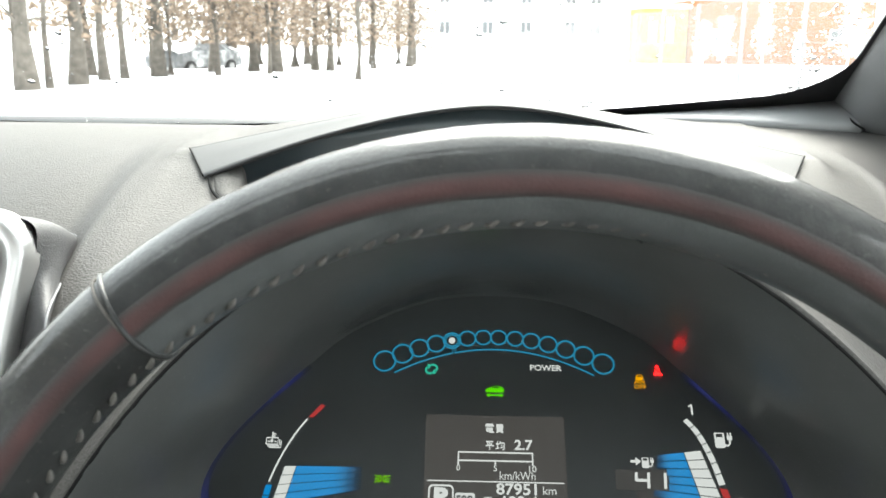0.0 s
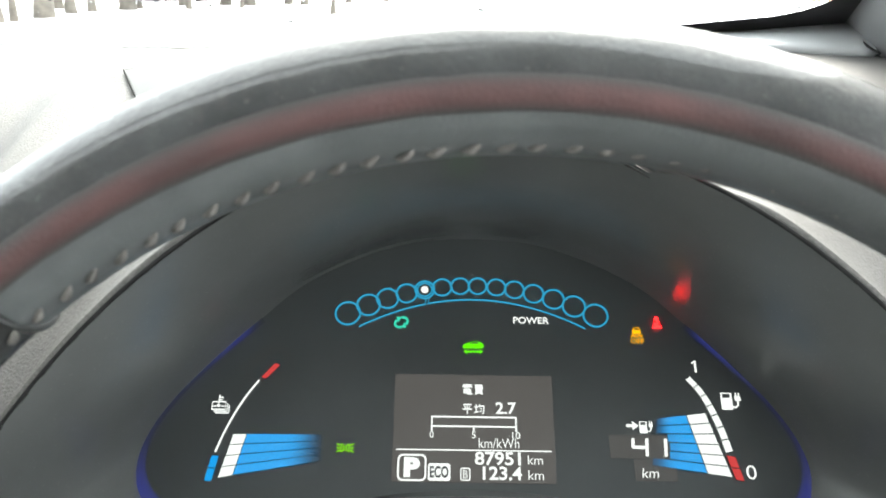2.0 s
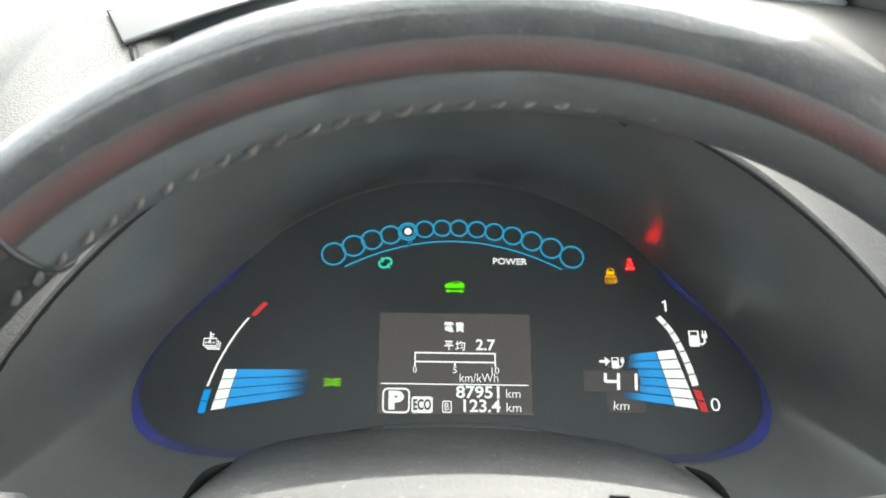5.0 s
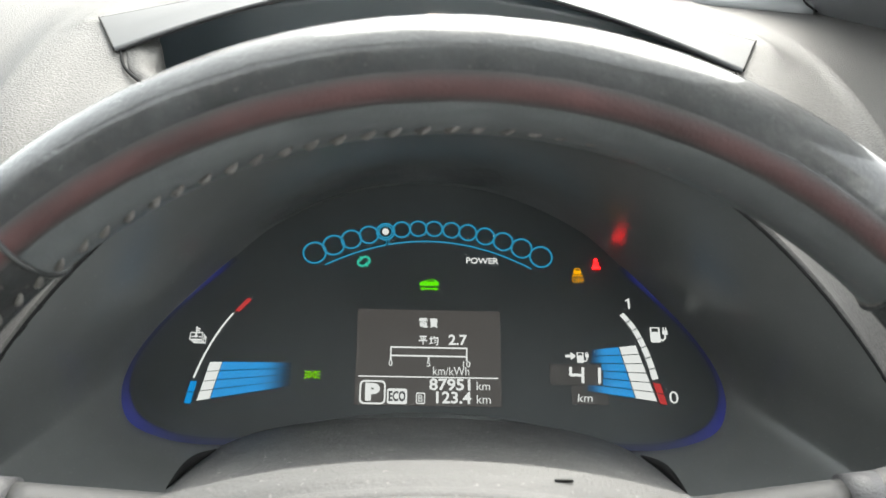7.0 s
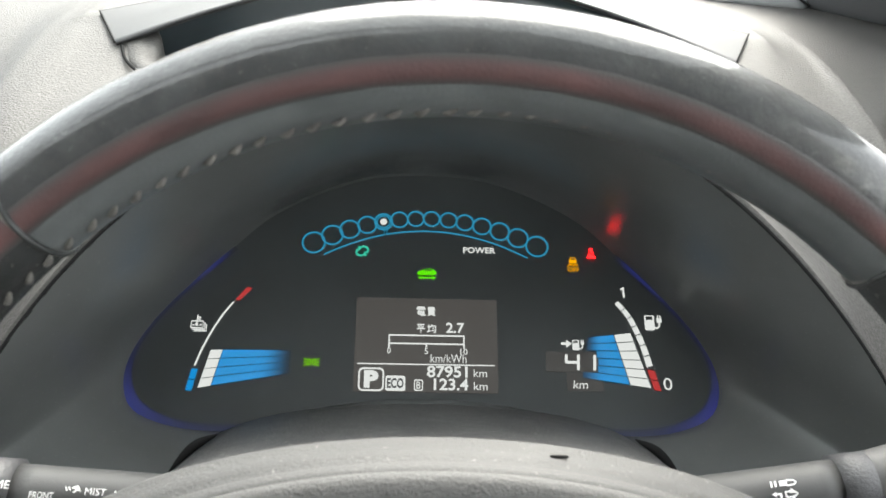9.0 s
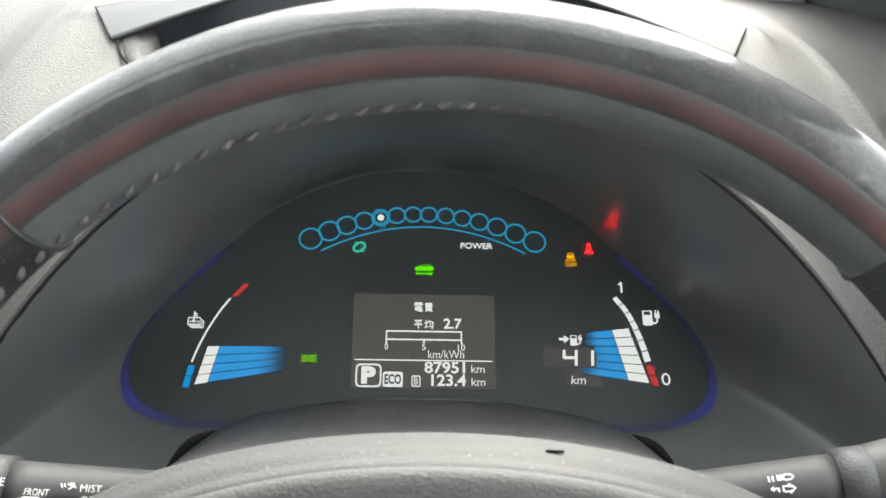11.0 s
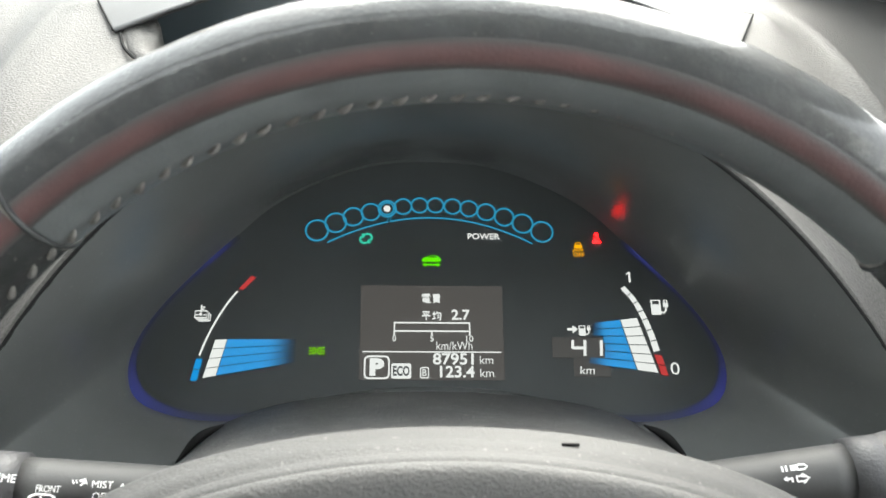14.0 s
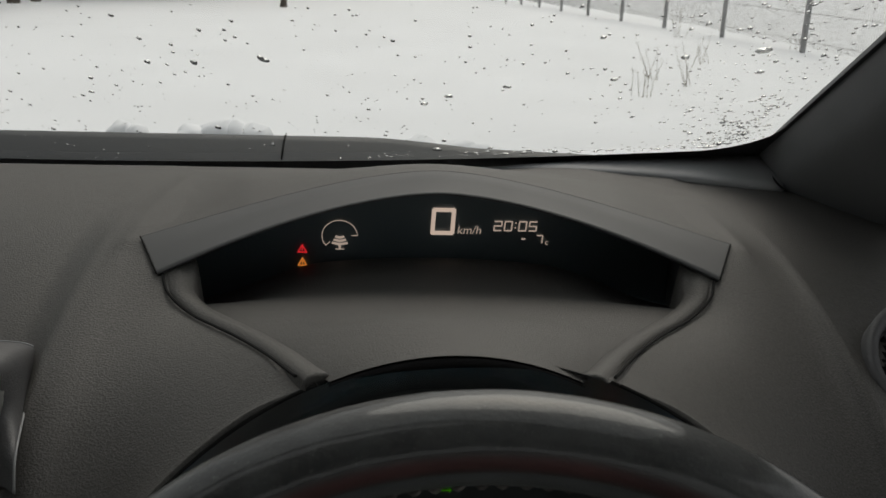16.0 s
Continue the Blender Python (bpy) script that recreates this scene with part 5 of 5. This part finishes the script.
def wall(name, x0, x1, y0, y1, z0, z1, mat, label, category="car body"):
    return tagged(part(name, box_bm(x0, x1, y0, y1, z0, z1), mat), label, category, kind="structure")


for nm, x, s in (("wall_east", 0.40, 1), ("wall_west", -1.04, -1)):
    a, b = sorted((x, x + s * 0.07))
    wall(nm + "_door", a, b, -1.9, -0.33, 0.25, 1.05, DOOR, "plain grey unseen side wall")
    # unseen; the west one reaches up over its window to block light
    wall(nm + "_front_side", a, b, -0.33, 0.80, 0.25, 1.05 if s > 0 else 1.43, DOOR, "plain grey unseen side wall")
    wall(nm + "_rail", a - (0.06 if s > 0 else 0), b + (0.06 if s < 0 else 0), -1.9, 0.05, 1.44, 1.52, LINING, "plain light roof rail")
    wall(nm + "_post", a, b, -0.45, -0.33, 1.05, 1.44, DOOR, "plain door post")
wall("wall_south", -1.04, 0.40, -1.97, -1.9, 0.25, 1.10, DOOR, "plain grey rear wall")
wall("floor", -1.1, 0.47, -1.97, 1.0, 0.2, 0.25, DOOR, "plain grey cabin floor")
wall("wall_north", -1.1, 0.47, 1.0, 1.03, 0.25, 1.04, DOOR, "plain grey bulkhead under the dashboard")
wall("ceiling", -1.04, 0.40, -1.97, 0.12, 1.49, 1.53, LINING, "plain light grey roof lining", "ceiling")

# scuttle panel outside the glass, with its seam and the lumps of snow on it
rows = []
for k in range(81):
    x = -0.95 + 1.35 * k / 80
    bow = -0.10 * max(0, (x - 0.02)) ** 1.3 * 2.2 - 0.05 * max(0, -0.5 - x)
    drop = -0.010 * smoothstep(-0.05, 0.12, x)
    rows.append([(x, 0.97 + bow, 1.045), (x, 1.03 + bow, 1.078 + drop), (x, 1.052 + bow, 1.094 + drop), (x, 1.064 + bow, 1.098 + drop), (x, 1.075 + bow, 1.092 + drop), (x, 1.10 + bow, 1.06)])
scuttle = tagged(grid("scuttle_panel", rows, COWL, None, "", thick=0.004), "grey plastic scuttle panel at the windshield's foot", "scuttle panel")
tube("panel_seam", [(-0.137, 1.028, 1.0795), (-0.1365, 1.052, 1.0965), (-0.136, 1.064, 1.1005)], 0.0012, GAP, scuttle)
tagged(grid("bonnet", [[(-0.98 + 1.36 * k / 20, 1.09 + 0.9 * j / 10, 1.045 - 0.30 * (j / 10) ** 1.4 - 0.05 * (2 * k / 20 - 1) ** 2) for k in range(21)] for j in range(11)], CARPAINT, None, "", thick=0.004), "painted car bonnet below the windshield", "car bonnet")
rng = random.Random(5)
for x, w, h in ((-0.345, 0.017, 0.02), (-0.33, 0.02, 0.01), (-0.255, 0.03, 0.012), (-0.225, 0.03, 0.03), (-0.205, 0.02, 0.026), (-0.18, 0.025, 0.02), (0.03, 0.035, 0.016), (0.07, 0.04, 0.026), (0.11, 0.05, 0.024), (0.17, 0.05, 0.018), (0.23, 0.05, 0.012)):
    bm = bmesh.new()
    bmesh.ops.create_icosphere(bm, subdivisions=3, radius=1)
    y = 1.12 - 0.22 * max(0, x - 0.02) ** 1.3
    z = 1.078 - 0.024 * smoothstep(-0.05, 0.12, x)
    for v in bm.verts:
        v.co *= 1 + 0.3 * noise.noise(v.co * 1.8 + Vector((x * 40, 0, 0))) + 0.05 * noise.noise(v.co * 6 + Vector((x * 40, 5, 0)))
        v.co = Vector((x + v.co.x * w, y + v.co.y * 0.03, z + v.co.z * (0.5 * h + 0.016)))
    tagged(part("snow_lump", bm, SNOW, None, smooth=True), "small lump of snow on the scuttle panel", "snow", "snow lumps")

# water drops on the glass, thicker at the driver's lower corner
verts, faces = [], []


def drop(u, v, r, sx=1.0, sy=1.0):
    p, pu, pv = shield(u, v), shield(u + 0.001, v), shield(u, v + 0.001)
    a, b = (pu - p).normalized(), (pv - p).normalized()
    nrm = a.cross(b).normalized()
    if nrm.y < 0:
        nrm = -nrm
    base = len(verts)
    rings = ((1.0, 0.0), (0.8, 0.3), (0.45, 0.5))
    wob = [1 + 0.22 * rng.uniform(-1, 1) for _ in range(10)]
    for f, h in rings:
        for k in range(10):
            an = 2 * math.pi * k / 10
            verts.append(p + a * r * sx * f * wob[k] * math.cos(an) + b * r * 1.8 * sy * f * wob[k] * math.sin(an) + nrm * (0.0006 + h * r * 0.8))
    verts.append(p + nrm * (0.0006 + 0.56 * r * 0.8))
    for j in range(2):
        for k in range(10):
            faces.append((base + j * 10 + k, base + j * 10 + (k + 1) % 10, base + (j + 1) * 10 + (k + 1) % 10, base + (j + 1) * 10 + k))
    for k in range(10):
        faces.append((base + 20 + k, base + 20 + (k + 1) % 10, base + 30))
    faces.append(tuple(base + k for k in range(10))[::-1])


for _ in range(950):
    drop(rng.uniform(-0.1, 0.99), rng.uniform(0.02, 0.5), 0.00048 * rng.lognormvariate(0, 0.55))
for _ in range(170):
    v = abs(rng.gauss(0, 0.09))
    drop(0.965 - abs(rng.gauss(0, 0.03)), 0.05 + v, 0.0009 * rng.lognormvariate(0, 0.4))
for _ in range(120):
    drop(rng.uniform(0.45, 0.95), 0.04 + abs(rng.gauss(0, 0.012)), 0.0009 * rng.lognormvariate(0, 0.4), 1.6, 0.8)
for _ in range(420):
    v = rng.uniform(0.05, 0.5)
    drop(0.985 - abs(rng.gauss(0, 0.05 + 0.12 * v)), v, 0.0006 * rng.lognormvariate(0, 0.5), 1.2, 1.0)
for _ in range(14):
    drop(rng.uniform(-0.1, 0.98), rng.uniform(0.03, 0.45), 0.0022 * rng.lognormvariate(0, 0.3), 1.3, 0.8)
tagged(mesh_object("water_drops", verts, faces, DROP), "scattered melted water drops on the windshield", "water drops", kind="stuff")

# ---------------------------------------------------------------- outside: snow, fence, trees, houses


def ground_z(x, y):
    far = max(0.0, y - 18)
    return -0.024 * far if far < 70 else -1.68


rows = []
for j in range(90):
    y = -30 + 33 * j / 30 if j < 30 else 3 + 900 * ((j - 30) / 59) ** 2.6
    row = []
    for k in range(81):
        u = (k - 40) / 40
        x = 500 * (abs(u) ** 2.4) * (1 if u > 0 else -1)
        near = math.exp(-((x / 30) ** 2 + (y / 60) ** 2))
        row.append((x, y, ground_z(x, y) + near * 0.10 * noise.noise(Vector((x * 0.25, y * 0.18, 0))) * smoothstep(2, 6, y) + near * 0.03 * noise.noise(Vector((x * 1.3, y * 0.9, 4)))))
    rows.append(row)
tagged(grid("ground", rows, SNOW), "flat field under fresh white snow", "snow", kind="structure")

# fence: posts two metres apart with wire panels between
fence = thing("fence", "grey steel mesh fence with square posts in the snow", "fence")
f0, step = Vector((6.324, 13.826, 0)), Vector((-0.231, 2.954, 0))
along = step.normalized()
post_bm = box_bm(-0.035, 0.035, -0.035, 0.035, -0.3, 2.0, 0.006)
post_me = bpy.data.meshes.new("post")
post_bm.to_mesh(post_me)
post_bm.free()
post_me.materials.append(STEEL)
wire_v, wire_f = [], []
L = step.length - 0.08
for k in range(53):
    x = 0.04 + L * k / 52
    for y0, y1, z0, z1 in ((-0.003, 0.003, 0.12, 1.95),):
        b = len(wire_v)
        wire_v += [(x - 0.002, y0, z0), (x + 0.0025, y0, z0), (x + 0.0025, y1, z0), (x - 0.0025, y1, z0), (x - 0.002, y0, z1), (x + 0.0025, y0, z1), (x + 0.0025, y1, z1), (x - 0.0025, y1, z1)]
        wire_f += [tuple(b + i for i in q) for q in ((0, 1, 5, 4), (1, 2, 6, 5), (2, 3, 7, 6), (3, 0, 4, 7))]
for z in (0.2, 0.62, 1.05, 1.48, 1.9):
    b = len(wire_v)
    wire_v += [(0.03, -0.006, z), (L + 0.05, -0.006, z), (L + 0.05, 0.006, z), (0.03, 0.006, z), (0.03, -0.006, z + 0.006), (L + 0.05, -0.006, z + 0.006), (L + 0.05, 0.006, z + 0.006), (0.03, 0.006, z + 0.006)]
    wire_f += [tuple(b + i for i in q) for q in ((0, 1, 5, 4), (1, 2, 6, 5), (2, 3, 7, 6), (3, 0, 4, 7), (4, 5, 6, 7), (3, 2, 1, 0))]
wire_me = bpy.data.meshes.new("wire_panel")
wire_me.from_pydata(wire_v, [], wire_f)
wire_me.materials.append(STEEL)
turn = math.atan2(along.y, along.x)
for k in range(-3, 16):
    p = f0 + step * k
    p.z = ground_z(p.x, p.y)
    ob = new("post", post_me)
    ob.parent = fence
    ob.matrix_basis = Matrix.Translation(p) @ Matrix.Rotation(turn, 4, "Z")
    ob = new("wire_panel", wire_me)
    ob.parent = fence
    ob.matrix_basis = Matrix.Translation(p) @ Matrix.Rotation(turn, 4, "Z")

# dry weeds in the snow near the fence
for x, y, h in ((4.16, 12.0, 0.42), (3.05, 10.4, 0.4), (3.3, 10.0, 0.45), (2.43, 8.8, 0.35), (6.5, 14.4, 0.3), (5.2, 16.5, 0.6)):
    v0, fc = [], []
    for _ in range(6):
        a, tilt, hh = rng.uniform(0, 6.28), rng.uniform(0.1, 0.5), h * rng.uniform(0.5, 1)
        b = len(v0)
        px, py = x + rng.gauss(0, 0.05), y + rng.gauss(0, 0.05)
        tip = Vector((px + math.cos(a) * tilt * hh, py + math.sin(a) * tilt * hh, hh))
        v0 += [(px - 0.004, py, -0.03), (px + 0.004, py, -0.03), tip + Vector((0.002, 0, 0)), tip - Vector((0.002, 0, 0))]
        fc.append((b, b + 1, b + 2, b + 3))
        for _ in range(3):
            b = len(v0)
            o = tip + Vector((rng.gauss(0, 0.02), rng.gauss(0, 0.02), rng.gauss(0, 0.02)))
            v0 += [o + Vector((-0.008, 0, 0)), o + Vector((0.008, 0, 0.004)), o + Vector((0, 0.004, 0.012))]
            fc.append((b, b + 1, b + 2))
    tagged(mesh_object("weed_tuft", v0, fc, WEED, None, "", False), "dry brown weed stalks standing in snow", "weeds", "weeds by the fence")

# trees
TREES = [(-8.40, 17.1, 0.17), (-8.31, 17.7, 0.06), (-9.70, 19.3, 0.07), (-8.74, 20.1, 0.17), (-9.18, 22.6, 0.11), (-9.28, 24.2, 0.09), (-9.16, 26.5, 0.19), (-9.43, 28.6, 0.09), (-9.3, 33.0, 0.16), (-8.1, 34.0, 0.17), (-7.1, 33.5, 0.18), (-6.4, 38.0, 0.14), (-5.6, 37.0, 0.13), (-4.4, 42.0, 0.14), (-3.07, 25.2, 0.075), (-11.5, 27.0, 0.2), (-12.5, 36.0, 0.2), (-10.8, 41.0, 0.2), (-8.4, 44.0, 0.2), (-13.0, 22.0, 0.2), (-3.2, 50.0, 0.16), (-15.5, 48.0, 0.2), (-13.4, 52.0, 0.16), (-11.6, 50.0, 0.18), (-9.6, 54.0, 0.2), (-7.4, 52.0, 0.15), (-5.8, 55.0, 0.17), (-4.6, 60.0, 0.2), (-3.5, 58.0, 0.17), (-7.8, 28.0, 0.07), (-6.6, 30.0, 0.06)]


def tree(x, y, r, leafy, seed):
    g = random.Random(seed)
    z = ground_z(x, y)
    t = thing("tree", "bare brown winter tree with rough bark and dry leaves" if leafy else "bare grey-brown winter tree trunk with thin limbs", "tree", "trees at the field's edge", at=Matrix.Translation((x, y, z)))
    h = g.uniform(8, 12)
    lean = Vector((g.gauss(0, 0.25), g.gauss(0, 0.25), 0))
    pts = [Vector((0, 0, -0.1)) + lean * (k / 9) ** 1.5 + Vector((g.gauss(0, 0.03), g.gauss(0, 0.03), h * k / 9)) for k in range(10)]
    tube("trunk", pts, lambda s: r * (1 + 0.5 * max(0, 0.06 - s) / 0.06) * (1 - 0.8 * s), BARK, t, sides=10)
    v0, fc = [], []
    for i in range(22):
        s = g.uniform(0.12, 0.95)
        p = pts[0].lerp(pts[-1], s)
        a = g.uniform(0, 6.28)
        ln = g.uniform(0.6, 2.2) * (1.1 - s * 0.6)
        d = Vector((math.cos(a), math.sin(a), g.uniform(0.2, 0.9))).normalized()
        w = r * 0.22 * (1 - s * 0.6) + 0.008
        prev, pr = p, w
        for m in range(3):
            d = (d + Vector((g.gauss(0, 0.25), g.gauss(0, 0.25), g.gauss(0, 0.2)))).normalized()
            q = prev + d * ln / 3
            nr = pr * 0.6
            side = d.cross(Vector((0, 0, 1))).normalized()
            up = d.cross(side)
            b = len(v0)
            v0 += [prev + side * pr, prev + up * pr, prev - side * pr, prev - up * pr, q + side * nr, q + up * nr, q - side * nr, q - up * nr]
            fc += [(b + e, b + (e + 1) % 4, b + 4 + (e + 1) % 4, b + 4 + e) for e in range(4)]
            prev, pr = q, nr
    mesh_object("limbs", v0, fc, BARK, t)
    if leafy:
        v0, fc = [], []
        for _ in range(2600):
            s = g.uniform(0.1, 1)
            p = pts[0].lerp(pts[-1], s) + Vector((g.gauss(0, 0.8), g.gauss(0, 0.8), g.gauss(0, 0.4)))
            if p.z < 1.0:
                continue
            b = len(v0)
            e, f2 = Vector((g.gauss(0, 1), g.gauss(0, 1), g.gauss(0, 1))).normalized() * g.uniform(0.05, 0.12), Vector((g.gauss(0, 1), g.gauss(0, 1), g.gauss(0, 1))).normalized() * 0.07
            v0 += [p - e, p + f2, p + e, p - f2]
            fc.append((b, b + 1, b + 2, b + 3))
        mesh_object("crown", v0, fc, LEAF, t, "dry russet leaves")
    return t


for i, (x, y, r) in enumerate(TREES):
    tree(x, y, r, i not in (0, 1, 2, 4, 5, 7, 14), 100 + i)


# a snowed-over parked car among the trees
def parked_car(x, y, turn):
    m = Matrix.Translation((x, y, ground_z(x, y) - 0.25)) @ Matrix.Rotation(radians(turn), 4, "Z")
    c = thing("parked_car", "pale frosted grey parked car under a cap of snow", "car", at=m)
    prof = [(-2.1, 0.35), (-2.1, 0.75), (-1.9, 0.92), (-1.2, 1.0), (-0.75, 1.38), (0.7, 1.42), (1.35, 1.02), (2.0, 0.92), (2.1, 0.6), (2.1, 0.35)]
    grid("body", [[Vector((px, s, pz)) for px, pz in prof] for s in (-0.82, 0.82)], FROSTED, c, smooth=False, thick=0.02)
    for s in (-0.82, 0.82):
        mesh_object("side", [(px, s, pz) for px, pz in prof], [tuple(range(len(prof)))], FROSTED, c, smooth=False)
        mesh_object("side_window", [(-1.0, s * 1.012, 1.02), (1.05, s * 1.012, 1.02), (0.6, s * 1.005, 1.34), (-0.68, s * 1.005, 1.32)], [(0, 1, 2, 3)], PANE, c, smooth=False)
        for wx in (-1.3, 1.3):
            bm = bmesh.new()
            bmesh.ops.create_cone(bm, cap_ends=True, segments=20, radius1=0.31, radius2=0.31, depth=0.2, matrix=Matrix.Translation((wx, s, 0.31)) @ Matrix.Rotation(radians(90), 4, "X"))
            w = part("wheel", bm, RUBBER, c)
            bm = bmesh.new()
            bmesh.ops.create_cone(bm, cap_ends=True, segments=16, radius1=0.19, radius2=0.17, depth=0.22, matrix=Matrix.Translation((wx, s, 0.31)) @ Matrix.Rotation(radians(90), 4, "X"))
            part("rim", bm, STEEL, w)
    rows = []
    for j in range(13):
        u = -1 + 2 * j / 12
        rows.append([Vector((px * 1.01, u * 0.84, pz + 0.02 + 0.14 * (1 - u ** 6) + 0.02 * noise.noise(Vector((px * 3, u * 3, 1))))) for px, pz in ((-2.0, 0.9), (-1.6, 0.96), (-1.2, 1.0), (-0.95, 1.2), (-0.7, 1.4), (0, 1.42), (0.7, 1.42), (1.0, 1.24), (1.35, 1.04), (1.7, 0.98), (2.0, 0.92))])
    grid("snow_cap", rows, SNOW, c, "thick white snow cap")
    return c


parked_car(-11.7, 38.7, 66)


def house(name, x0, x1, y, depth, height, mat, label, windows, roof=0.35):
    z0 = ground_z((x0 + x1) / 2, y) - 0.3
    h = thing(name, label, "building")
    part("wall", box_bm(x0, x1, y, y + depth, z0, z0 + 0.3 + height), mat, h)
    part("roof", box_bm(x0 - 0.25, x1 + 0.25, y - 0.3, y + depth + 0.3, z0 + 0.3 + height, z0 + 0.3 + height + roof, 0.08), SNOW, h, "flat roof under snow")
    for wx, wz, ww, wh in windows:
        w = part("window", box_bm(wx - ww / 2 - 0.08, wx + ww / 2 + 0.08, y - 0.05, y + 0.05, wz - wh / 2 - 0.08, wz + wh / 2 + 0.08), WHITEWALL, h)
        for s in (-1, 1):
            part("pane", box_bm(wx + s * ww / 4 - ww / 4 + 0.04, wx + s * ww / 4 + ww / 4 - 0.04, y - 0.062, y - 0.04, wz - wh / 2, wz + wh / 2), PANE, w)
    return h


house("apartment_building", -6.0, 14.6, 96, 12, 13, WHITEWALL, "tall white rendered building with small dark windows", [(x, z, 1.1, 1.2) for x in (-2.5, 2.0, 6.0, 10.6, 13.2) for z in (1.5, 4.6, 7.8)])
house("yellow_building", 15.0, 19.0, 80, 6, 4.7, YELLOW, "low yellow clad building with a snowy roof", [(16.0, 1.2, 0.5, 1.6), (17.5, 1.4, 0.4, 2.0)])
house("orange_building", 19.1, 35.0, 80, 8, 5.4, ORANGE, "long orange-red clad building with a snowy roof", [(22.0, 1.0, 1.4, 0.9), (32.0, 1.0, 1.4, 0.9)])


# trees white with rime in front of the orange house
def rimed_tree(x, y, height, spread, seed):
    g = random.Random(seed)
    t = thing("rimed_tree", "young tree white with hoar frost and snow", "tree", "rimed trees before the house", at=Matrix.Translation((x, y, ground_z(x, y))))
    tube("trunk", [(0.04 * math.sin(k), 0, height * k / 6) for k in range(7)], lambda f: 0.09 * (1 - 0.8 * f), RIME, t, sides=7)
    v0, fc = [], []
    for _ in range(70):
        s0 = g.uniform(0.15, 0.95)
        p = Vector((0, 0, height * s0))
        an = g.uniform(0, 6.28)
        d = Vector((math.cos(an), math.sin(an), g.uniform(-0.1, 0.5))).normalized()
        ln = spread * g.uniform(0.4, 1.0) * (1.15 - s0 * 0.7)
        for m in range(5):
            q = p + d * ln / 5
            d = (d + Vector((g.gauss(0, 0.3), g.gauss(0, 0.3), g.gauss(0, 0.25)))).normalized()
            w = 0.035 * (1 - m / 6)
            up = Vector((0, 0, w))
            b = len(v0)
            v0 += [p - up, p + up, q + up, q - up]
            fc.append((b, b + 1, b + 2, b + 3))
            for _ in range(3):
                b = len(v0)
                e = q + Vector((g.gauss(0, 0.14), g.gauss(0, 0.14), g.gauss(0, 0.1)))
                o = Vector((g.gauss(0, 1), g.gauss(0, 1), g.gauss(0, 0.6))).normalized() * g.uniform(0.05, 0.13)
                v0 += [e - o, e + Vector((0, 0, 0.05)), e + o, e - Vector((0, 0, 0.04))]
                fc.append((b, b + 1, b + 2, b + 3))
            p = q
    mesh_object("crown", v0, fc, RIME, t, "rime-white twigs", False)
    return t


for k, (x, y, h, w) in enumerate(((19.6, 72, 3.4, 1.2), (21.0, 71, 3.8, 1.3), (24.2, 71, 5.0, 1.2), (27.6, 72, 2.6, 0.6), (31.2, 71, 5.4, 1.3), (33.0, 73, 4.2, 1.2))):
    rimed_tree(x * 0.94, y, h, w, 500 + k)
